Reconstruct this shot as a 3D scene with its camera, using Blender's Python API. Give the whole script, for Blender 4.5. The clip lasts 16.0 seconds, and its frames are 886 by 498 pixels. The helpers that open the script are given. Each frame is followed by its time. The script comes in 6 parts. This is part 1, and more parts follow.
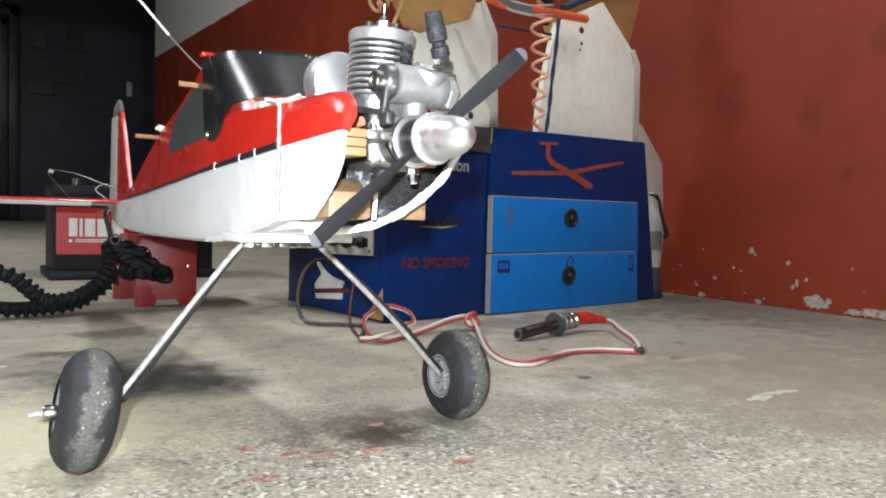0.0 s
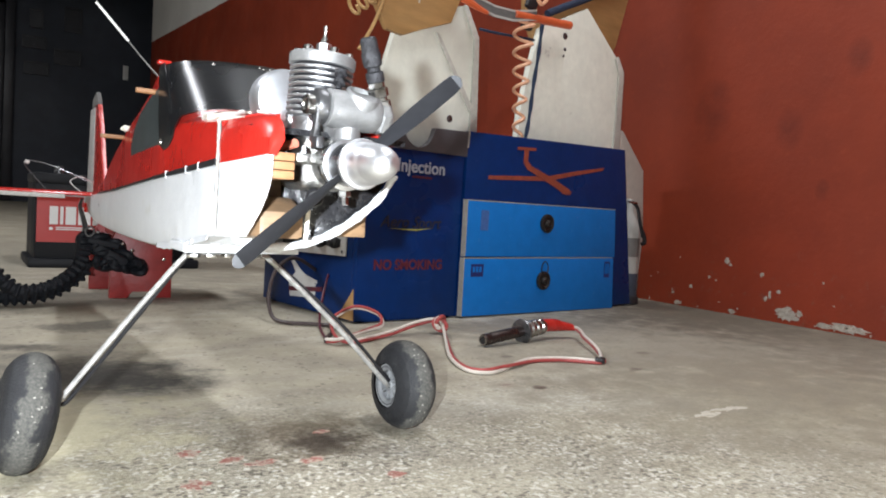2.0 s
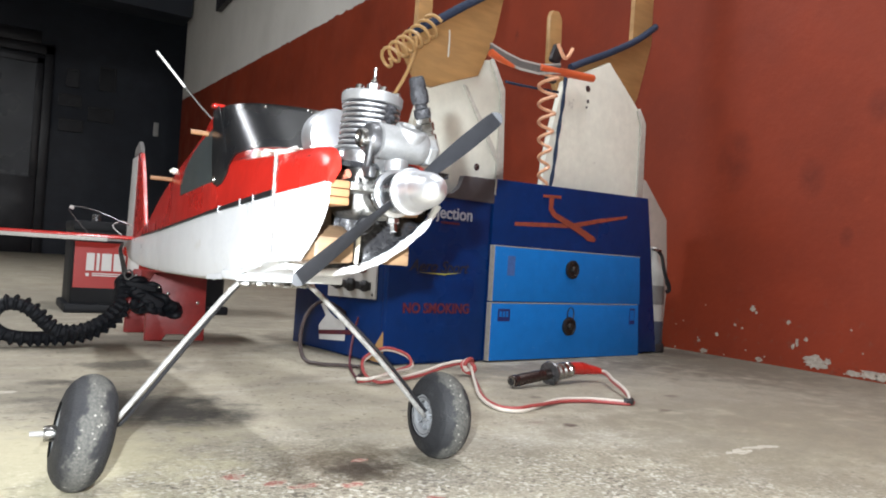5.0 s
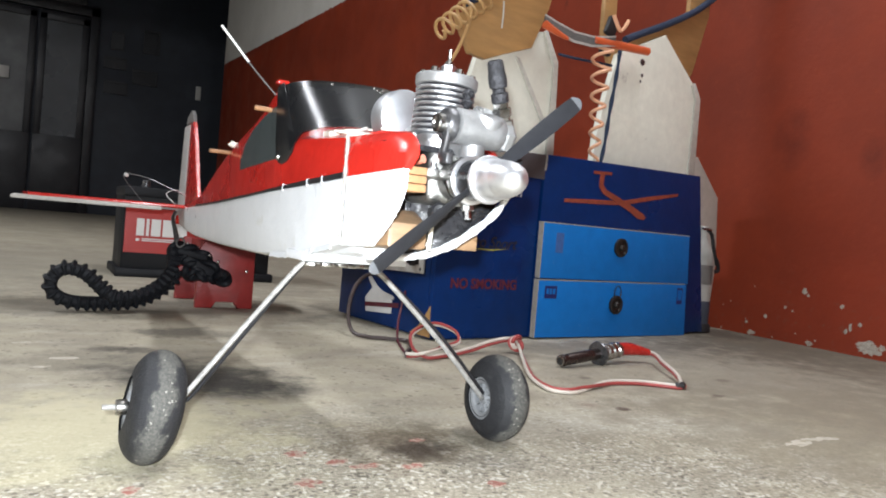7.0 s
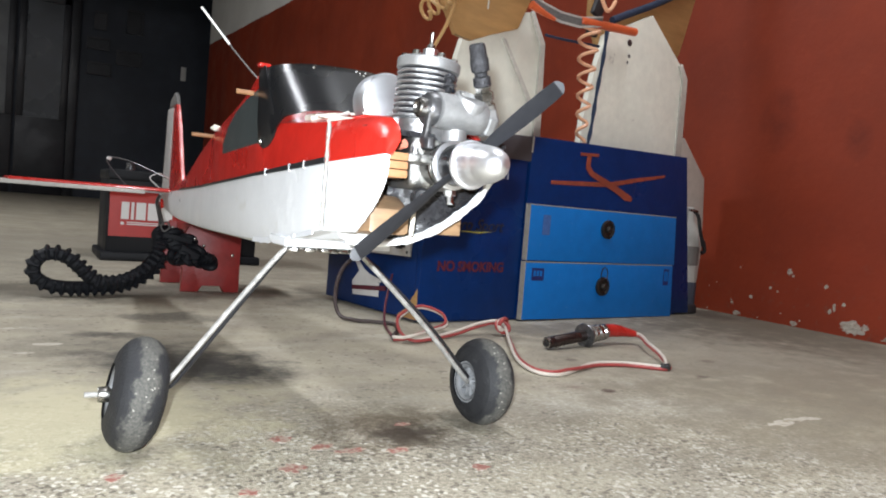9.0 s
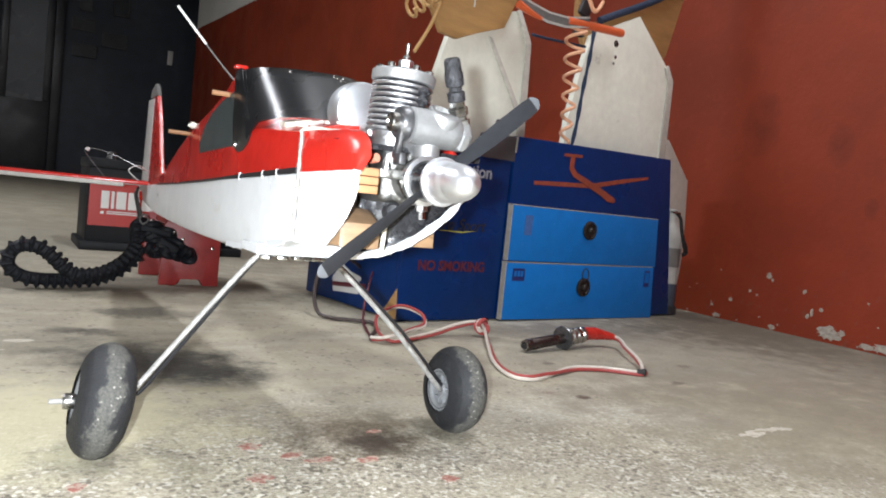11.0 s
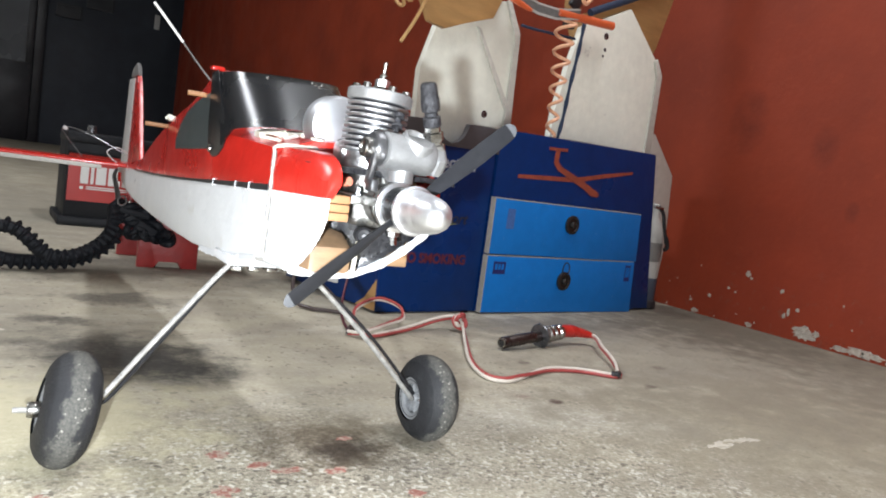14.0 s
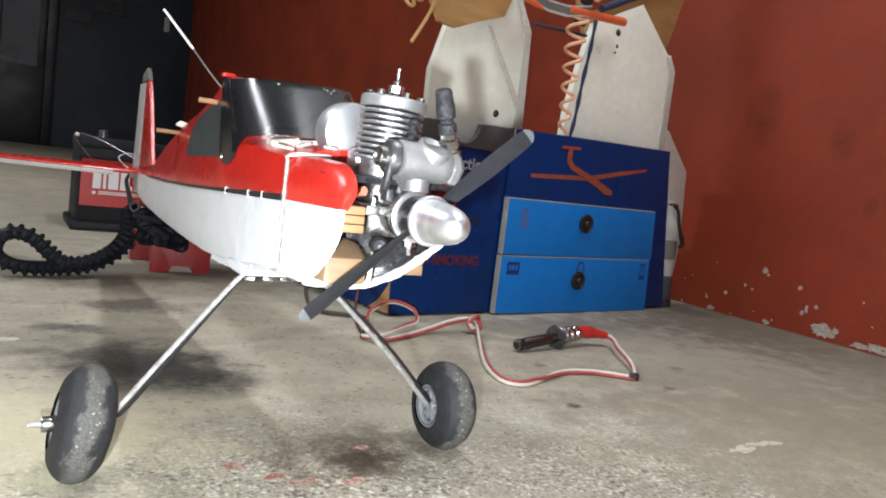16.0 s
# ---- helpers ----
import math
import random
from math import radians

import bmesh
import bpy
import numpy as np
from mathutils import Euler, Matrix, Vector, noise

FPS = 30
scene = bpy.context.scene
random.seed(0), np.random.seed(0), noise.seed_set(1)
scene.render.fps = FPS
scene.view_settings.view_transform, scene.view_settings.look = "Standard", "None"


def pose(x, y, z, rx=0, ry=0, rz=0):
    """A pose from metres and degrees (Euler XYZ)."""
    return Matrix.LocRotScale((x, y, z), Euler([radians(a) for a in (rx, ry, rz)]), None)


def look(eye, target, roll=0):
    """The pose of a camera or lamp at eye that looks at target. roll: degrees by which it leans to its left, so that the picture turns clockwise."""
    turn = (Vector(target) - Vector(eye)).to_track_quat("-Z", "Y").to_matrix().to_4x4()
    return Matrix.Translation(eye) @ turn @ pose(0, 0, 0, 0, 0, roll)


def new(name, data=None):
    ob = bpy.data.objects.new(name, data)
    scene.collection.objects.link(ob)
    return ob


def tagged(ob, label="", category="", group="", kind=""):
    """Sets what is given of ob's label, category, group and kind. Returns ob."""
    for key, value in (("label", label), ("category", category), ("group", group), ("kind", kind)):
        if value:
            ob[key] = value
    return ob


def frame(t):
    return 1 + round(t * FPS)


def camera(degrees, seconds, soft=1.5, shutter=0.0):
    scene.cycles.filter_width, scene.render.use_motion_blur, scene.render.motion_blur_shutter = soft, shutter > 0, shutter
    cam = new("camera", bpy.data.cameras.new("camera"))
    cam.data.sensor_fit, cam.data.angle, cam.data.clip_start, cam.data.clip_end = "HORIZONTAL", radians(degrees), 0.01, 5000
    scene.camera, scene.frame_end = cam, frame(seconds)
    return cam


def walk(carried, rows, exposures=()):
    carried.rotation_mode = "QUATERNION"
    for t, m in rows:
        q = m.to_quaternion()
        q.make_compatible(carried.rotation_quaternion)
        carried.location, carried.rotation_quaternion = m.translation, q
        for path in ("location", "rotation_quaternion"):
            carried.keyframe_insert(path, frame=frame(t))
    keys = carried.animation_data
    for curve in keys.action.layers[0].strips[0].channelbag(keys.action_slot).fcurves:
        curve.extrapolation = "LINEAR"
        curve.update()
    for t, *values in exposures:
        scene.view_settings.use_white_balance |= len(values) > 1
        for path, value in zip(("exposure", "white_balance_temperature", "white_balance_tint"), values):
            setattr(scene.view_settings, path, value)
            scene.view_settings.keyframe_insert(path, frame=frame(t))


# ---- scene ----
cam = camera(62.3, 16.0, soft=1.9)
PATH = [
    (0, (0.0477, 0.0263, 0.1524), (1.1174, 1.7139, 0.0641), 1.64),
    (0.5, (0.0539, 0.0094, 0.1576), (1.1470, 1.6820, 0.0712), 2.34),
    (1, (0.0631, 0.0024, 0.1579), (1.1496, 1.6788, 0.0636), 2.64),
    (1.5, (0.0679, -0.0057, 0.1629), (1.1625, 1.6653, 0.0660), 2.92),
    (2, (0.0713, 0.0026, 0.1692), (1.1519, 1.6821, 0.0619), 3.53),
    (2.5, (0.0776, 0.0031, 0.1612), (1.1280, 1.7050, 0.1452), 2.30),
    (3, (0.1034, 0.0223, 0.1521), (1.0406, 1.7832, 0.2969), 1.35),
    (3.5, (0.0999, 0.0200, 0.1612), (1.0467, 1.7793, 0.2517), 2.28),
    (3.7, (0.0821, -0.0059, 0.1507), (1.0786, 1.7275, 0.1990), 1.65),
    (5.8, (0.0429, -0.0109, 0.1609), (1.0464, 1.7189, 0.1874), 5.22),
    (6, (0.0393, -0.0051, 0.1641), (1.0223, 1.7367, 0.1697), 5.49),
    (6.5, (0.0316, 0.0042, 0.1632), (0.9755, 1.7670, 0.1262), 5.22),
    (7, (0.0343, 0.0056, 0.1620), (0.9860, 1.7637, 0.1068), 5.05),
    (7.5, (0.0327, 0.0091, 0.1608), (0.9879, 1.7652, 0.1004), 4.74),
    (8, (0.0307, 0.0158, 0.1610), (0.9992, 1.7640, 0.0842), 4.52),
    (8.5, (0.0315, 0.0122, 0.1624), (1.0160, 1.7503, 0.0650), 4.71),
    (9, (0.0381, 0.0056, 0.1645), (1.0185, 1.7457, 0.0609), 4.82),
    (9.2, (0.0392, 0.0051, 0.1656), (1.0304, 1.7383, 0.0494), 4.80),
    (11.5, (0.0495, 0.0056, 0.1910), (1.0797, 1.7155, 0.0691), 7.14),
    (12, (0.0525, 0.0046, 0.2032), (1.0934, 1.7082, 0.0828), 8.49),
    (12.5, (0.0508, 0.0063, 0.2012), (1.0936, 1.7075, 0.0652), 8.09),
    (13, (0.0519, 0.0094, 0.2014), (1.1009, 1.7055, 0.0510), 7.82),
    (13.5, (0.0552, 0.0064, 0.2044), (1.0988, 1.7032, 0.0265), 7.97),
    (14, (0.0526, 0.0082, 0.2059), (1.1032, 1.6992, 0.0140), 8.03),
    (14.5, (0.0550, 0.0056, 0.2082), (1.1055, 1.6964, 0.0141), 8.00),
    (15, (0.0529, 0.0038, 0.2047), (1.1018, 1.6939, -0.0035), 7.58),
    (15.5, (0.0530, 0.0096, 0.2055), (1.0919, 1.7066, 0.0031), 7.33),
    (16, (0.0538, 0.0175, 0.2109), (1.0787, 1.7228, 0.0075), 7.22),
]
walk(cam, [(t, look(eye, target, roll)) for t, eye, target, roll in PATH],
     [(0, 0.12), (1.5, 0.05), (2.0, 0.10), (2.5, 0.20), (3.0, 0.32), (3.5, 0.36), (6.0, 0.28), (6.5, 0.24), (7.0, 0.16), (8.0, 0.06), (9.0, 0.02), (11.5, 0.20), (12.5, 0.22), (14.5, 0.14), (16, 0.08)])

# ---------- light ----------
world = bpy.data.worlds.new("dim_room_air")
scene.world = world
world.use_nodes = True
world.node_tree.nodes["Background"].inputs["Color"].default_value = (0.55, 0.62, 0.75, 1)
world.node_tree.nodes["Background"].inputs["Strength"].default_value = 0.02


def lamp(name, kind, energy, m, colour, **more):
    data = bpy.data.lights.new(name, kind)
    data.energy, data.color = energy, colour
    for key, value in more.items():
        if key == "size":
            data.size = value
        elif key == "size_y":
            data.shape, data.size_y = "RECTANGLE", value
        elif key == "radius":
            data.shadow_soft_size = value
    ob = new(name, data)
    ob.matrix_world = m
    return ob


# the phone's own LED, beside and just behind its lens
lamp("phone_led", "POINT", 29.0, pose(0.021, -0.002, 0.180), (0.90, 0.965, 1.03), radius=0.005)
# the garage's two ceiling tubes
lamp("ceiling_tube", "AREA", 76.0, pose(-1.75, 2.20, 2.72, 0, 0, 90), (0.955, 0.985, 1.04), size=1.5, size_y=0.40)
lamp("ceiling_tube", "AREA", 39.0, pose(0.75, 0.30, 2.72, 0, 0, 90), (0.955, 0.985, 1.04), size=1.2, size_y=0.14)


# ---------- helpers ----------
I4 = Matrix.Identity(4)


def thing(name, at, label, category, group="", kind=""):
    ob = new(name)
    ob.empty_display_size = 0.05
    ob.location = at
    return tagged(ob, label, category, group, kind)


def finish(bm, name, material, angle=35):
    bmesh.ops.recalc_face_normals(bm, faces=bm.faces)
    me = bpy.data.meshes.new(name)
    bm.to_mesh(me)
    bm.free()
    for p in me.polygons:
        p.use_smooth = True
    me.set_sharp_from_angle(angle=radians(angle))
    me.materials.append(material)
    return me


def part(name, bm, material, parent=None, label="", angle=35):
    """Links a bmesh, given in world metres, as one mesh under a thing or a part."""
    ob = new(name, finish(bm, name, material, angle))
    if parent is not None:
        ob.parent = parent
        if parent.type == "EMPTY":
            ob.matrix_parent_inverse = Matrix.Translation(-parent.location)
    if label:
        ob["label"] = label
    return ob


def add_box(bm, centre, size, turn=None, bevel=0.0, segments=2):
    m = Matrix.Translation(centre) @ (turn.to_4x4() if turn else I4) @ Matrix.Diagonal((*size, 1))
    got = bmesh.ops.create_cube(bm, size=1, matrix=m)
    if bevel:
        edges = list({e for v in got["verts"] for e in v.link_edges})
        bmesh.ops.bevel(bm, geom=edges, offset=bevel, segments=segments, affect="EDGES", profile=0.5)
    return bm


def box(centre, size, turn=None, bevel=0.0, segments=2):
    return add_box(bmesh.new(), centre, size, turn, bevel, segments)


def frame_of(axis):
    z = Vector(axis).normalized()
    return z.to_track_quat("Z", "Y").to_matrix()


def add_lathe(bm, base, axis, profile, seg=32, cap=True):
    """Turns (radius, height) pairs round an axis that starts at base."""
    turn, base = frame_of(axis), Vector(base)
    rings = []
    for r, h in profile:
        rings.append([bm.verts.new(base + turn @ Vector((r * math.cos(2 * math.pi * k / seg), r * math.sin(2 * math.pi * k / seg), h))) for k in range(seg)])
    for a, b in zip(rings, rings[1:]):
        for k in range(seg):
            bm.faces.new((a[k], a[(k + 1) % seg], b[(k + 1) % seg], b[k]))
    if cap:
        bm.faces.new(rings[0])
        bm.faces.new(rings[-1])
    return bm


def lathe(base, axis, profile, seg=32, cap=True):
    return add_lathe(bmesh.new(), base, axis, profile, seg, cap)


def rod(a, b, r, seg=16, chamfer=0.0):
    a, b = Vector(a), Vector(b)
    n = (b - a).length
    c = chamfer or r * 0.15
    return lathe(a, b - a, [(r - c, 0), (r, c), (r, n - c), (r - c, n)], seg)


def smooth_path(points, steps=8, closed=False):
    pts = [Vector(p) for p in points]
    out = []
    n = len(pts)
    for i in range(n if closed else n - 1):
        p0 = pts[(i - 1) % n] if closed or i else pts[0]
        p1, p2 = pts[i], pts[(i + 1) % n]
        p3 = pts[(i + 2) % n] if closed or i + 2 < n else pts[-1]
        for k in range(steps):
            t = k / steps
            out.append(0.5 * (2 * p1 + (p2 - p0) * t + (2 * p0 - 5 * p1 + 4 * p2 - p3) * t * t + (3 * p1 - p0 - 3 * p2 + p3) * t ** 3))
    if not closed:
        out.append(pts[-1])
    return out


def add_tube(bm, path, r, seg=10, closed=False, offset=None):
    """Sweeps a circle along a path; offset(i, side, up) shifts the line."""
    n = len(path)
    rings = []
    side = None
    for i, p in enumerate(path):
        a = path[(i - 1) % n] if closed or i else path[0]
        b = path[(i + 1) % n] if closed or i < n - 1 else path[-1]
        t = (b - a).normalized()
        if side is None:
            side = t.cross(Vector((0.13, 0.21, 0.97))).normalized()
        side = (side - t * side.dot(t)).normalized()
        up = t.cross(side)
        c = p + (offset(i, side, up) if offset else Vector())
        rr = r(i / max(1, n - 1)) if callable(r) else r
        rings.append([bm.verts.new(c + rr * (math.cos(2 * math.pi * k / seg) * side + math.sin(2 * math.pi * k / seg) * up)) for k in range(seg)])
    pairs = list(zip(rings, rings[1:])) + ([(rings[-1], rings[0])] if closed else [])
    for a, b in pairs:
        for k in range(seg):
            bm.faces.new((a[k], a[(k + 1) % seg], b[(k + 1) % seg], b[k]))
    if not closed:
        bm.faces.new(rings[0])
        bm.faces.new(rings[-1])
    return bm


def tube(points, r, seg=10, steps=8, closed=False, smooth=True, offset=None):
    path = smooth_path(points, steps, closed) if smooth else [Vector(p) for p in points]
    return add_tube(bmesh.new(), path, r, seg, closed, offset)


def add_prism(bm, outline, origin, ex, ey, depth, bevel=0.0):
    """A plate: a 2D outline in the plane (ex, ey), pushed by the vector depth."""
    origin, ex, ey, depth = Vector(origin), Vector(ex), Vector(ey), Vector(depth)
    low = [bm.verts.new(origin + ex * a + ey * b) for a, b in outline]
    top = [bm.verts.new(v.co + depth) for v in low]
    n = len(low)
    faces = [bm.faces.new(low), bm.faces.new(top)]
    for i in range(n):
        faces.append(bm.faces.new((low[i], low[(i + 1) % n], top[(i + 1) % n], top[i])))
    if bevel:
        edges = list({e for f in faces[:2] for e in f.edges})
        bmesh.ops.bevel(bm, geom=edges, offset=bevel, segments=2, affect="EDGES", profile=0.5)
    return bm


def prism(outline, origin, ex, ey, depth, bevel=0.0):
    return add_prism(bmesh.new(), outline, origin, ex, ey, depth, bevel)


def loft(rings, cap=True, closed=True):
    bm = bmesh.new()
    made = [[bm.verts.new(p) for p in ring] for ring in rings]
    n = len(made[0])
    for a, b in zip(made, made[1:]):
        for k in range(n if closed else n - 1):
            bm.faces.new((a[k], a[(k + 1) % n], b[(k + 1) % n], b[k]))
    if cap:
        bm.faces.new(made[0])
        bm.faces.new(made[-1])
    return bm


def lettering(text, size, origin, ex, ey, bold=0.0, shear=0.0):
    """Raised letters in the plane (ex, ey)."""
    data = bpy.data.curves.new("letters", "FONT")
    data.body, data.size, data.extrude, data.offset, data.shear = text, size, 0.0004, bold, shear
    ob = new("letters", data)
    bpy.context.view_layer.update()
    me = bpy.data.meshes.new_from_object(ob.evaluated_get(bpy.context.evaluated_depsgraph_get()))
    bpy.data.objects.remove(ob)
    bm = bmesh.new()
    bm.from_mesh(me)
    bpy.data.meshes.remove(me)
    ex, ey = Vector(ex), Vector(ey)
    ez = ex.cross(ey)
    for v in bm.verts:
        v.co = Vector(origin) + ex * v.co.x + ey * v.co.y + ez * v.co.z
    return bm


# ---------- materials ----------
def surface(name, colour, rough=0.5, metal=0.0, vary=0.12, grain=60.0, blotch=6.0, bump=0.0, bump_scale=200.0, second=None, patches=0.0, patch_scale=8.0,
            coat=0.0, wear=0.0, stretch=None, rough_vary=0.12, specular=0.5, transmission=0.0):
    """A painted, metal or moulded surface with grain and blotches in world metres."""
    mat = bpy.data.materials.new(name)
    mat.use_nodes = True
    tree = mat.node_tree
    n, l = tree.nodes, tree.links
    bsdf = n["Principled BSDF"]
    geo = n.new("ShaderNodeNewGeometry")
    where = geo.outputs["Position"]
    if stretch:
        mp = n.new("ShaderNodeMapping")
        mp.inputs["Scale"].default_value = stretch
        l.new(where, mp.inputs["Vector"])
        where = mp.outputs["Vector"]

    def fuzz(scale, detail=5.0, roughness=0.6):
        t = n.new("ShaderNodeTexNoise")
        t.inputs["Scale"].default_value, t.inputs["Detail"].default_value, t.inputs["Roughness"].default_value = scale, detail, roughness
        l.new(where, t.inputs["Vector"])
        return t.outputs["Fac"]

    def ranged(value, a, b, lo, hi):
        r = n.new("ShaderNodeMapRange")
        r.inputs["From Min"].default_value, r.inputs["From Max"].default_value = a, b
        r.inputs["To Min"].default_value, r.inputs["To Max"].default_value = lo, hi
        l.new(value, r.inputs["Value"])
        return r.outputs["Result"]

    def mixed(fac, a, b, blend="MIX"):
        m = n.new("ShaderNodeMix")
        m.data_type, m.blend_type = "RGBA", blend
        for socket, v in ((m.inputs[0], fac), (m.inputs[6], a), (m.inputs[7], b)):
            if hasattr(v, "is_linked"):
                l.new(v, socket)
            else:
                socket.default_value = v
        return m.outputs[2]

    base = (*colour, 1)
    g1, g2 = fuzz(grain), fuzz(blotch, 3.0)
    col = mixed(ranged(g1, 0.3, 0.7, 0, 1), tuple(c * (1 - vary) for c in colour) + (1,), tuple(min(1, c * (1 + vary)) for c in colour) + (1,))
    col = mixed(ranged(g2, 0.35, 0.68, 0, 0.55), col, tuple(c * (1 - 1.6 * vary) for c in colour) + (1,))
    if second:
        col = mixed(ranged(fuzz(patch_scale, 6.0, 0.65), 0.62 - patches, 0.68 - patches * 0.8, 0, 1), col, (*second, 1))
    if wear:
        col = mixed(ranged(fuzz(grain * 2.2, 3.0), 0.66, 0.74, 0, wear), col, tuple(min(1, c * 0.4 + 0.35) for c in colour) + (1,))
    l.new(col, bsdf.inputs["Base Color"])
    l.new(ranged(g2, 0.3, 0.7, max(0.03, rough - rough_vary), min(1, rough + rough_vary)), bsdf.inputs["Roughness"])
    bsdf.inputs["Metallic"].default_value = metal
    bsdf.inputs["Specular IOR Level"].default_value = specular
    bsdf.inputs["Coat Weight"].default_value = coat
    bsdf.inputs["Coat Roughness"].default_value = 0.12
    bsdf.inputs["Transmission Weight"].default_value = transmission
    if bump:
        b = n.new("ShaderNodeBump")
        b.inputs["Strength"].default_value, b.inputs["Distance"].default_value = 1.0, bump
        l.new(fuzz(bump_scale, 4.0), b.inputs["Height"])
        l.new(b.outputs["Normal"], bsdf.inputs["Normal"])
    return mat


WHITE_FILM = surface("white_covering_film", (0.63, 0.64, 0.655), 0.36, vary=0.04, grain=50, blotch=14, bump=0.0016, bump_scale=24, second=(0.56, 0.56, 0.55), patches=0.0, patch_scale=24)
RED_FILM = surface("red_covering_film", (0.48, 0.019, 0.012), 0.27, vary=0.14, grain=40, blotch=12, bump=0.0016, bump_scale=24, coat=0.15)
# tape black; also stands for shade between engine fins and under the gear legs
BLACK_TAPE_AND_SHADE = surface("black_tape_and_shade", (0.012, 0.012, 0.014), 0.4, vary=0.2)
BLACK_SHEET = surface("black_plastic_sheet", (0.009, 0.0095, 0.011), 0.27, vary=0.25, grain=150, blotch=20, second=(0.07, 0.07, 0.07), patches=-0.14, patch_scale=190, specular=0.5, rough_vary=0.05)
WINDOW_FILM = surface("dark_grey_window_film", (0.038, 0.047, 0.048), 0.45, vary=0.15, specular=0.3)
GLUE = surface("yellowed_glue_and_tape", (0.66, 0.62, 0.52), 0.55, vary=0.2, grain=220, blotch=50, bump=0.0015, bump_scale=160, second=(0.12, 0.09, 0.06), patches=-0.09, patch_scale=150)
SEAM_TAPE = surface("wrinkled_pale_tape", (0.45, 0.42, 0.36), 0.5, vary=0.2, grain=260, blotch=80, bump=0.0012, bump_scale=240)
WOOD = surface("oiled_pine_block", (0.25, 0.155, 0.085), 0.55, vary=0.25, grain=30, blotch=45, stretch=(1, 0.25, 4), bump=0.0004, bump_scale=90, second=(0.13, 0.065, 0.03), patches=-0.01, patch_scale=60)
DOWEL = surface("beech_dowel", (0.29, 0.145, 0.066), 0.5, vary=0.15, grain=160)
ALU = surface("cast_aluminium", (0.48, 0.48, 0.485), 0.44, 1.0, vary=0.2, grain=240, blotch=60, bump=0.0006, bump_scale=420, second=(0.13, 0.125, 0.12), patches=-0.035, patch_scale=190)
ALU_OILY = surface("oily_cast_aluminium", (0.33, 0.325, 0.31), 0.44, 1.0, vary=0.3, grain=240, blotch=70, bump=0.0010, bump_scale=420, second=(0.06, 0.055, 0.05), patches=0.05, patch_scale=150)
ALU_CAST = surface("sandblasted_cast_aluminium", (0.30, 0.30, 0.30), 0.54, 0.75, vary=0.10, grain=260, blotch=70, bump=0.00025, bump_scale=520, second=(0.20, 0.195, 0.185), patches=-0.07, patch_scale=210)
ALU_BRIGHT = surface("polished_aluminium", (0.80, 0.81, 0.84), 0.32, 1.0, vary=0.07, grain=200, blotch=40, rough_vary=0.06)
ALU_SPUN = surface("spun_satin_aluminium", (0.72, 0.73, 0.76), 0.43, 1.0, vary=0.08, grain=240, blotch=60, rough_vary=0.05)
ALU_SATIN = surface("satin_aluminium", (0.50, 0.51, 0.53), 0.50, 1.0, vary=0.08, grain=90, blotch=40, rough_vary=0.05)
STEEL_DARK = surface("oily_dark_steel", (0.15, 0.15, 0.155), 0.32, 0.8, vary=0.35, grain=260, blotch=60)
GEAR_WIRE = surface("tarnished_bright_wire", (0.40, 0.39, 0.37), 0.42, 0.35, vary=0.3, grain=160, blotch=70, bump=0.0008, bump_scale=230, second=(0.13, 0.115, 0.10), patches=0.02, patch_scale=150)
STEEL = surface("bright_steel", (0.40, 0.39, 0.37), 0.26, 1.0, vary=0.2, grain=190, blotch=90)
WIRE_WHITE = surface("white_painted_wire", (0.48, 0.475, 0.46), 0.35, vary=0.12, grain=120, second=(0.14, 0.135, 0.125), patches=0.0, patch_scale=90)
RUBBER = surface("dusty_tyre_rubber", (0.016, 0.0165, 0.0185), 0.62, vary=0.25, grain=120, blotch=25, bump=0.0006, bump_scale=420, second=(0.032, 0.032, 0.034), patches=0.02, patch_scale=60, specular=0.35)
NEEDLE_KNOB = surface("dull_knurled_steel", (0.045, 0.045, 0.050), 0.5, 0.6, vary=0.5, grain=420, blotch=120, bump=0.0012, bump_scale=600)
RIM = surface("grey_nylon_rim", (0.19, 0.195, 0.20), 0.5, vary=0.15, grain=150)
BLACK_RUBBER = surface("black_rubber", (0.016, 0.016, 0.018), 0.5, vary=0.2)
PROP = surface("black_nylon_propeller", (0.013, 0.0135, 0.016), 0.55, vary=0.2, grain=180, specular=0.3)
PROP_TIP = surface("pale_propeller_tip", (0.085, 0.088, 0.095), 0.45, vary=0.08)
OILY_BLACK = surface("oily_black_bay", (0.018, 0.018, 0.020), 0.26, vary=0.4, grain=260, blotch=90, bump=0.0005, bump_scale=260, second=(0.075, 0.075, 0.08), patches=-0.10, patch_scale=170)
CLEAR_TUBE = surface("silicone_fuel_tube", (0.60, 0.20, 0.13), 0.3, vary=0.1)

NAVY = surface("navy_gloss_plywood", (0.0010, 0.0215, 0.108), 0.36, specular=0.22, vary=0.16, grain=40, blotch=7, bump=0.0004, bump_scale=60, wear=0.03)
SKY_BLUE = surface("sky_blue_drawer_paint", (0.003, 0.145, 0.47), 0.45, specular=0.3, vary=0.08, grain=50, blotch=8, bump=0.0003, bump_scale=70, wear=0.10)
RAW_EDGE = surface("raw_plywood_edge", (0.38, 0.35, 0.31), 0.7, vary=0.2, grain=180)
CHARCOAL = surface("charcoal_strip", (0.065, 0.06, 0.066), 0.6, vary=0.12)
DARK_KNOB = surface("dark_bronze_knob", (0.035, 0.030, 0.027), 0.45, 0.5, vary=0.3, grain=300)
ORANGE_PAINT = surface("faded_orange_paint", (0.27, 0.055, 0.028), 0.6, vary=0.25, grain=90, second=(0.10, 0.03, 0.04), patches=0.0, patch_scale=60)
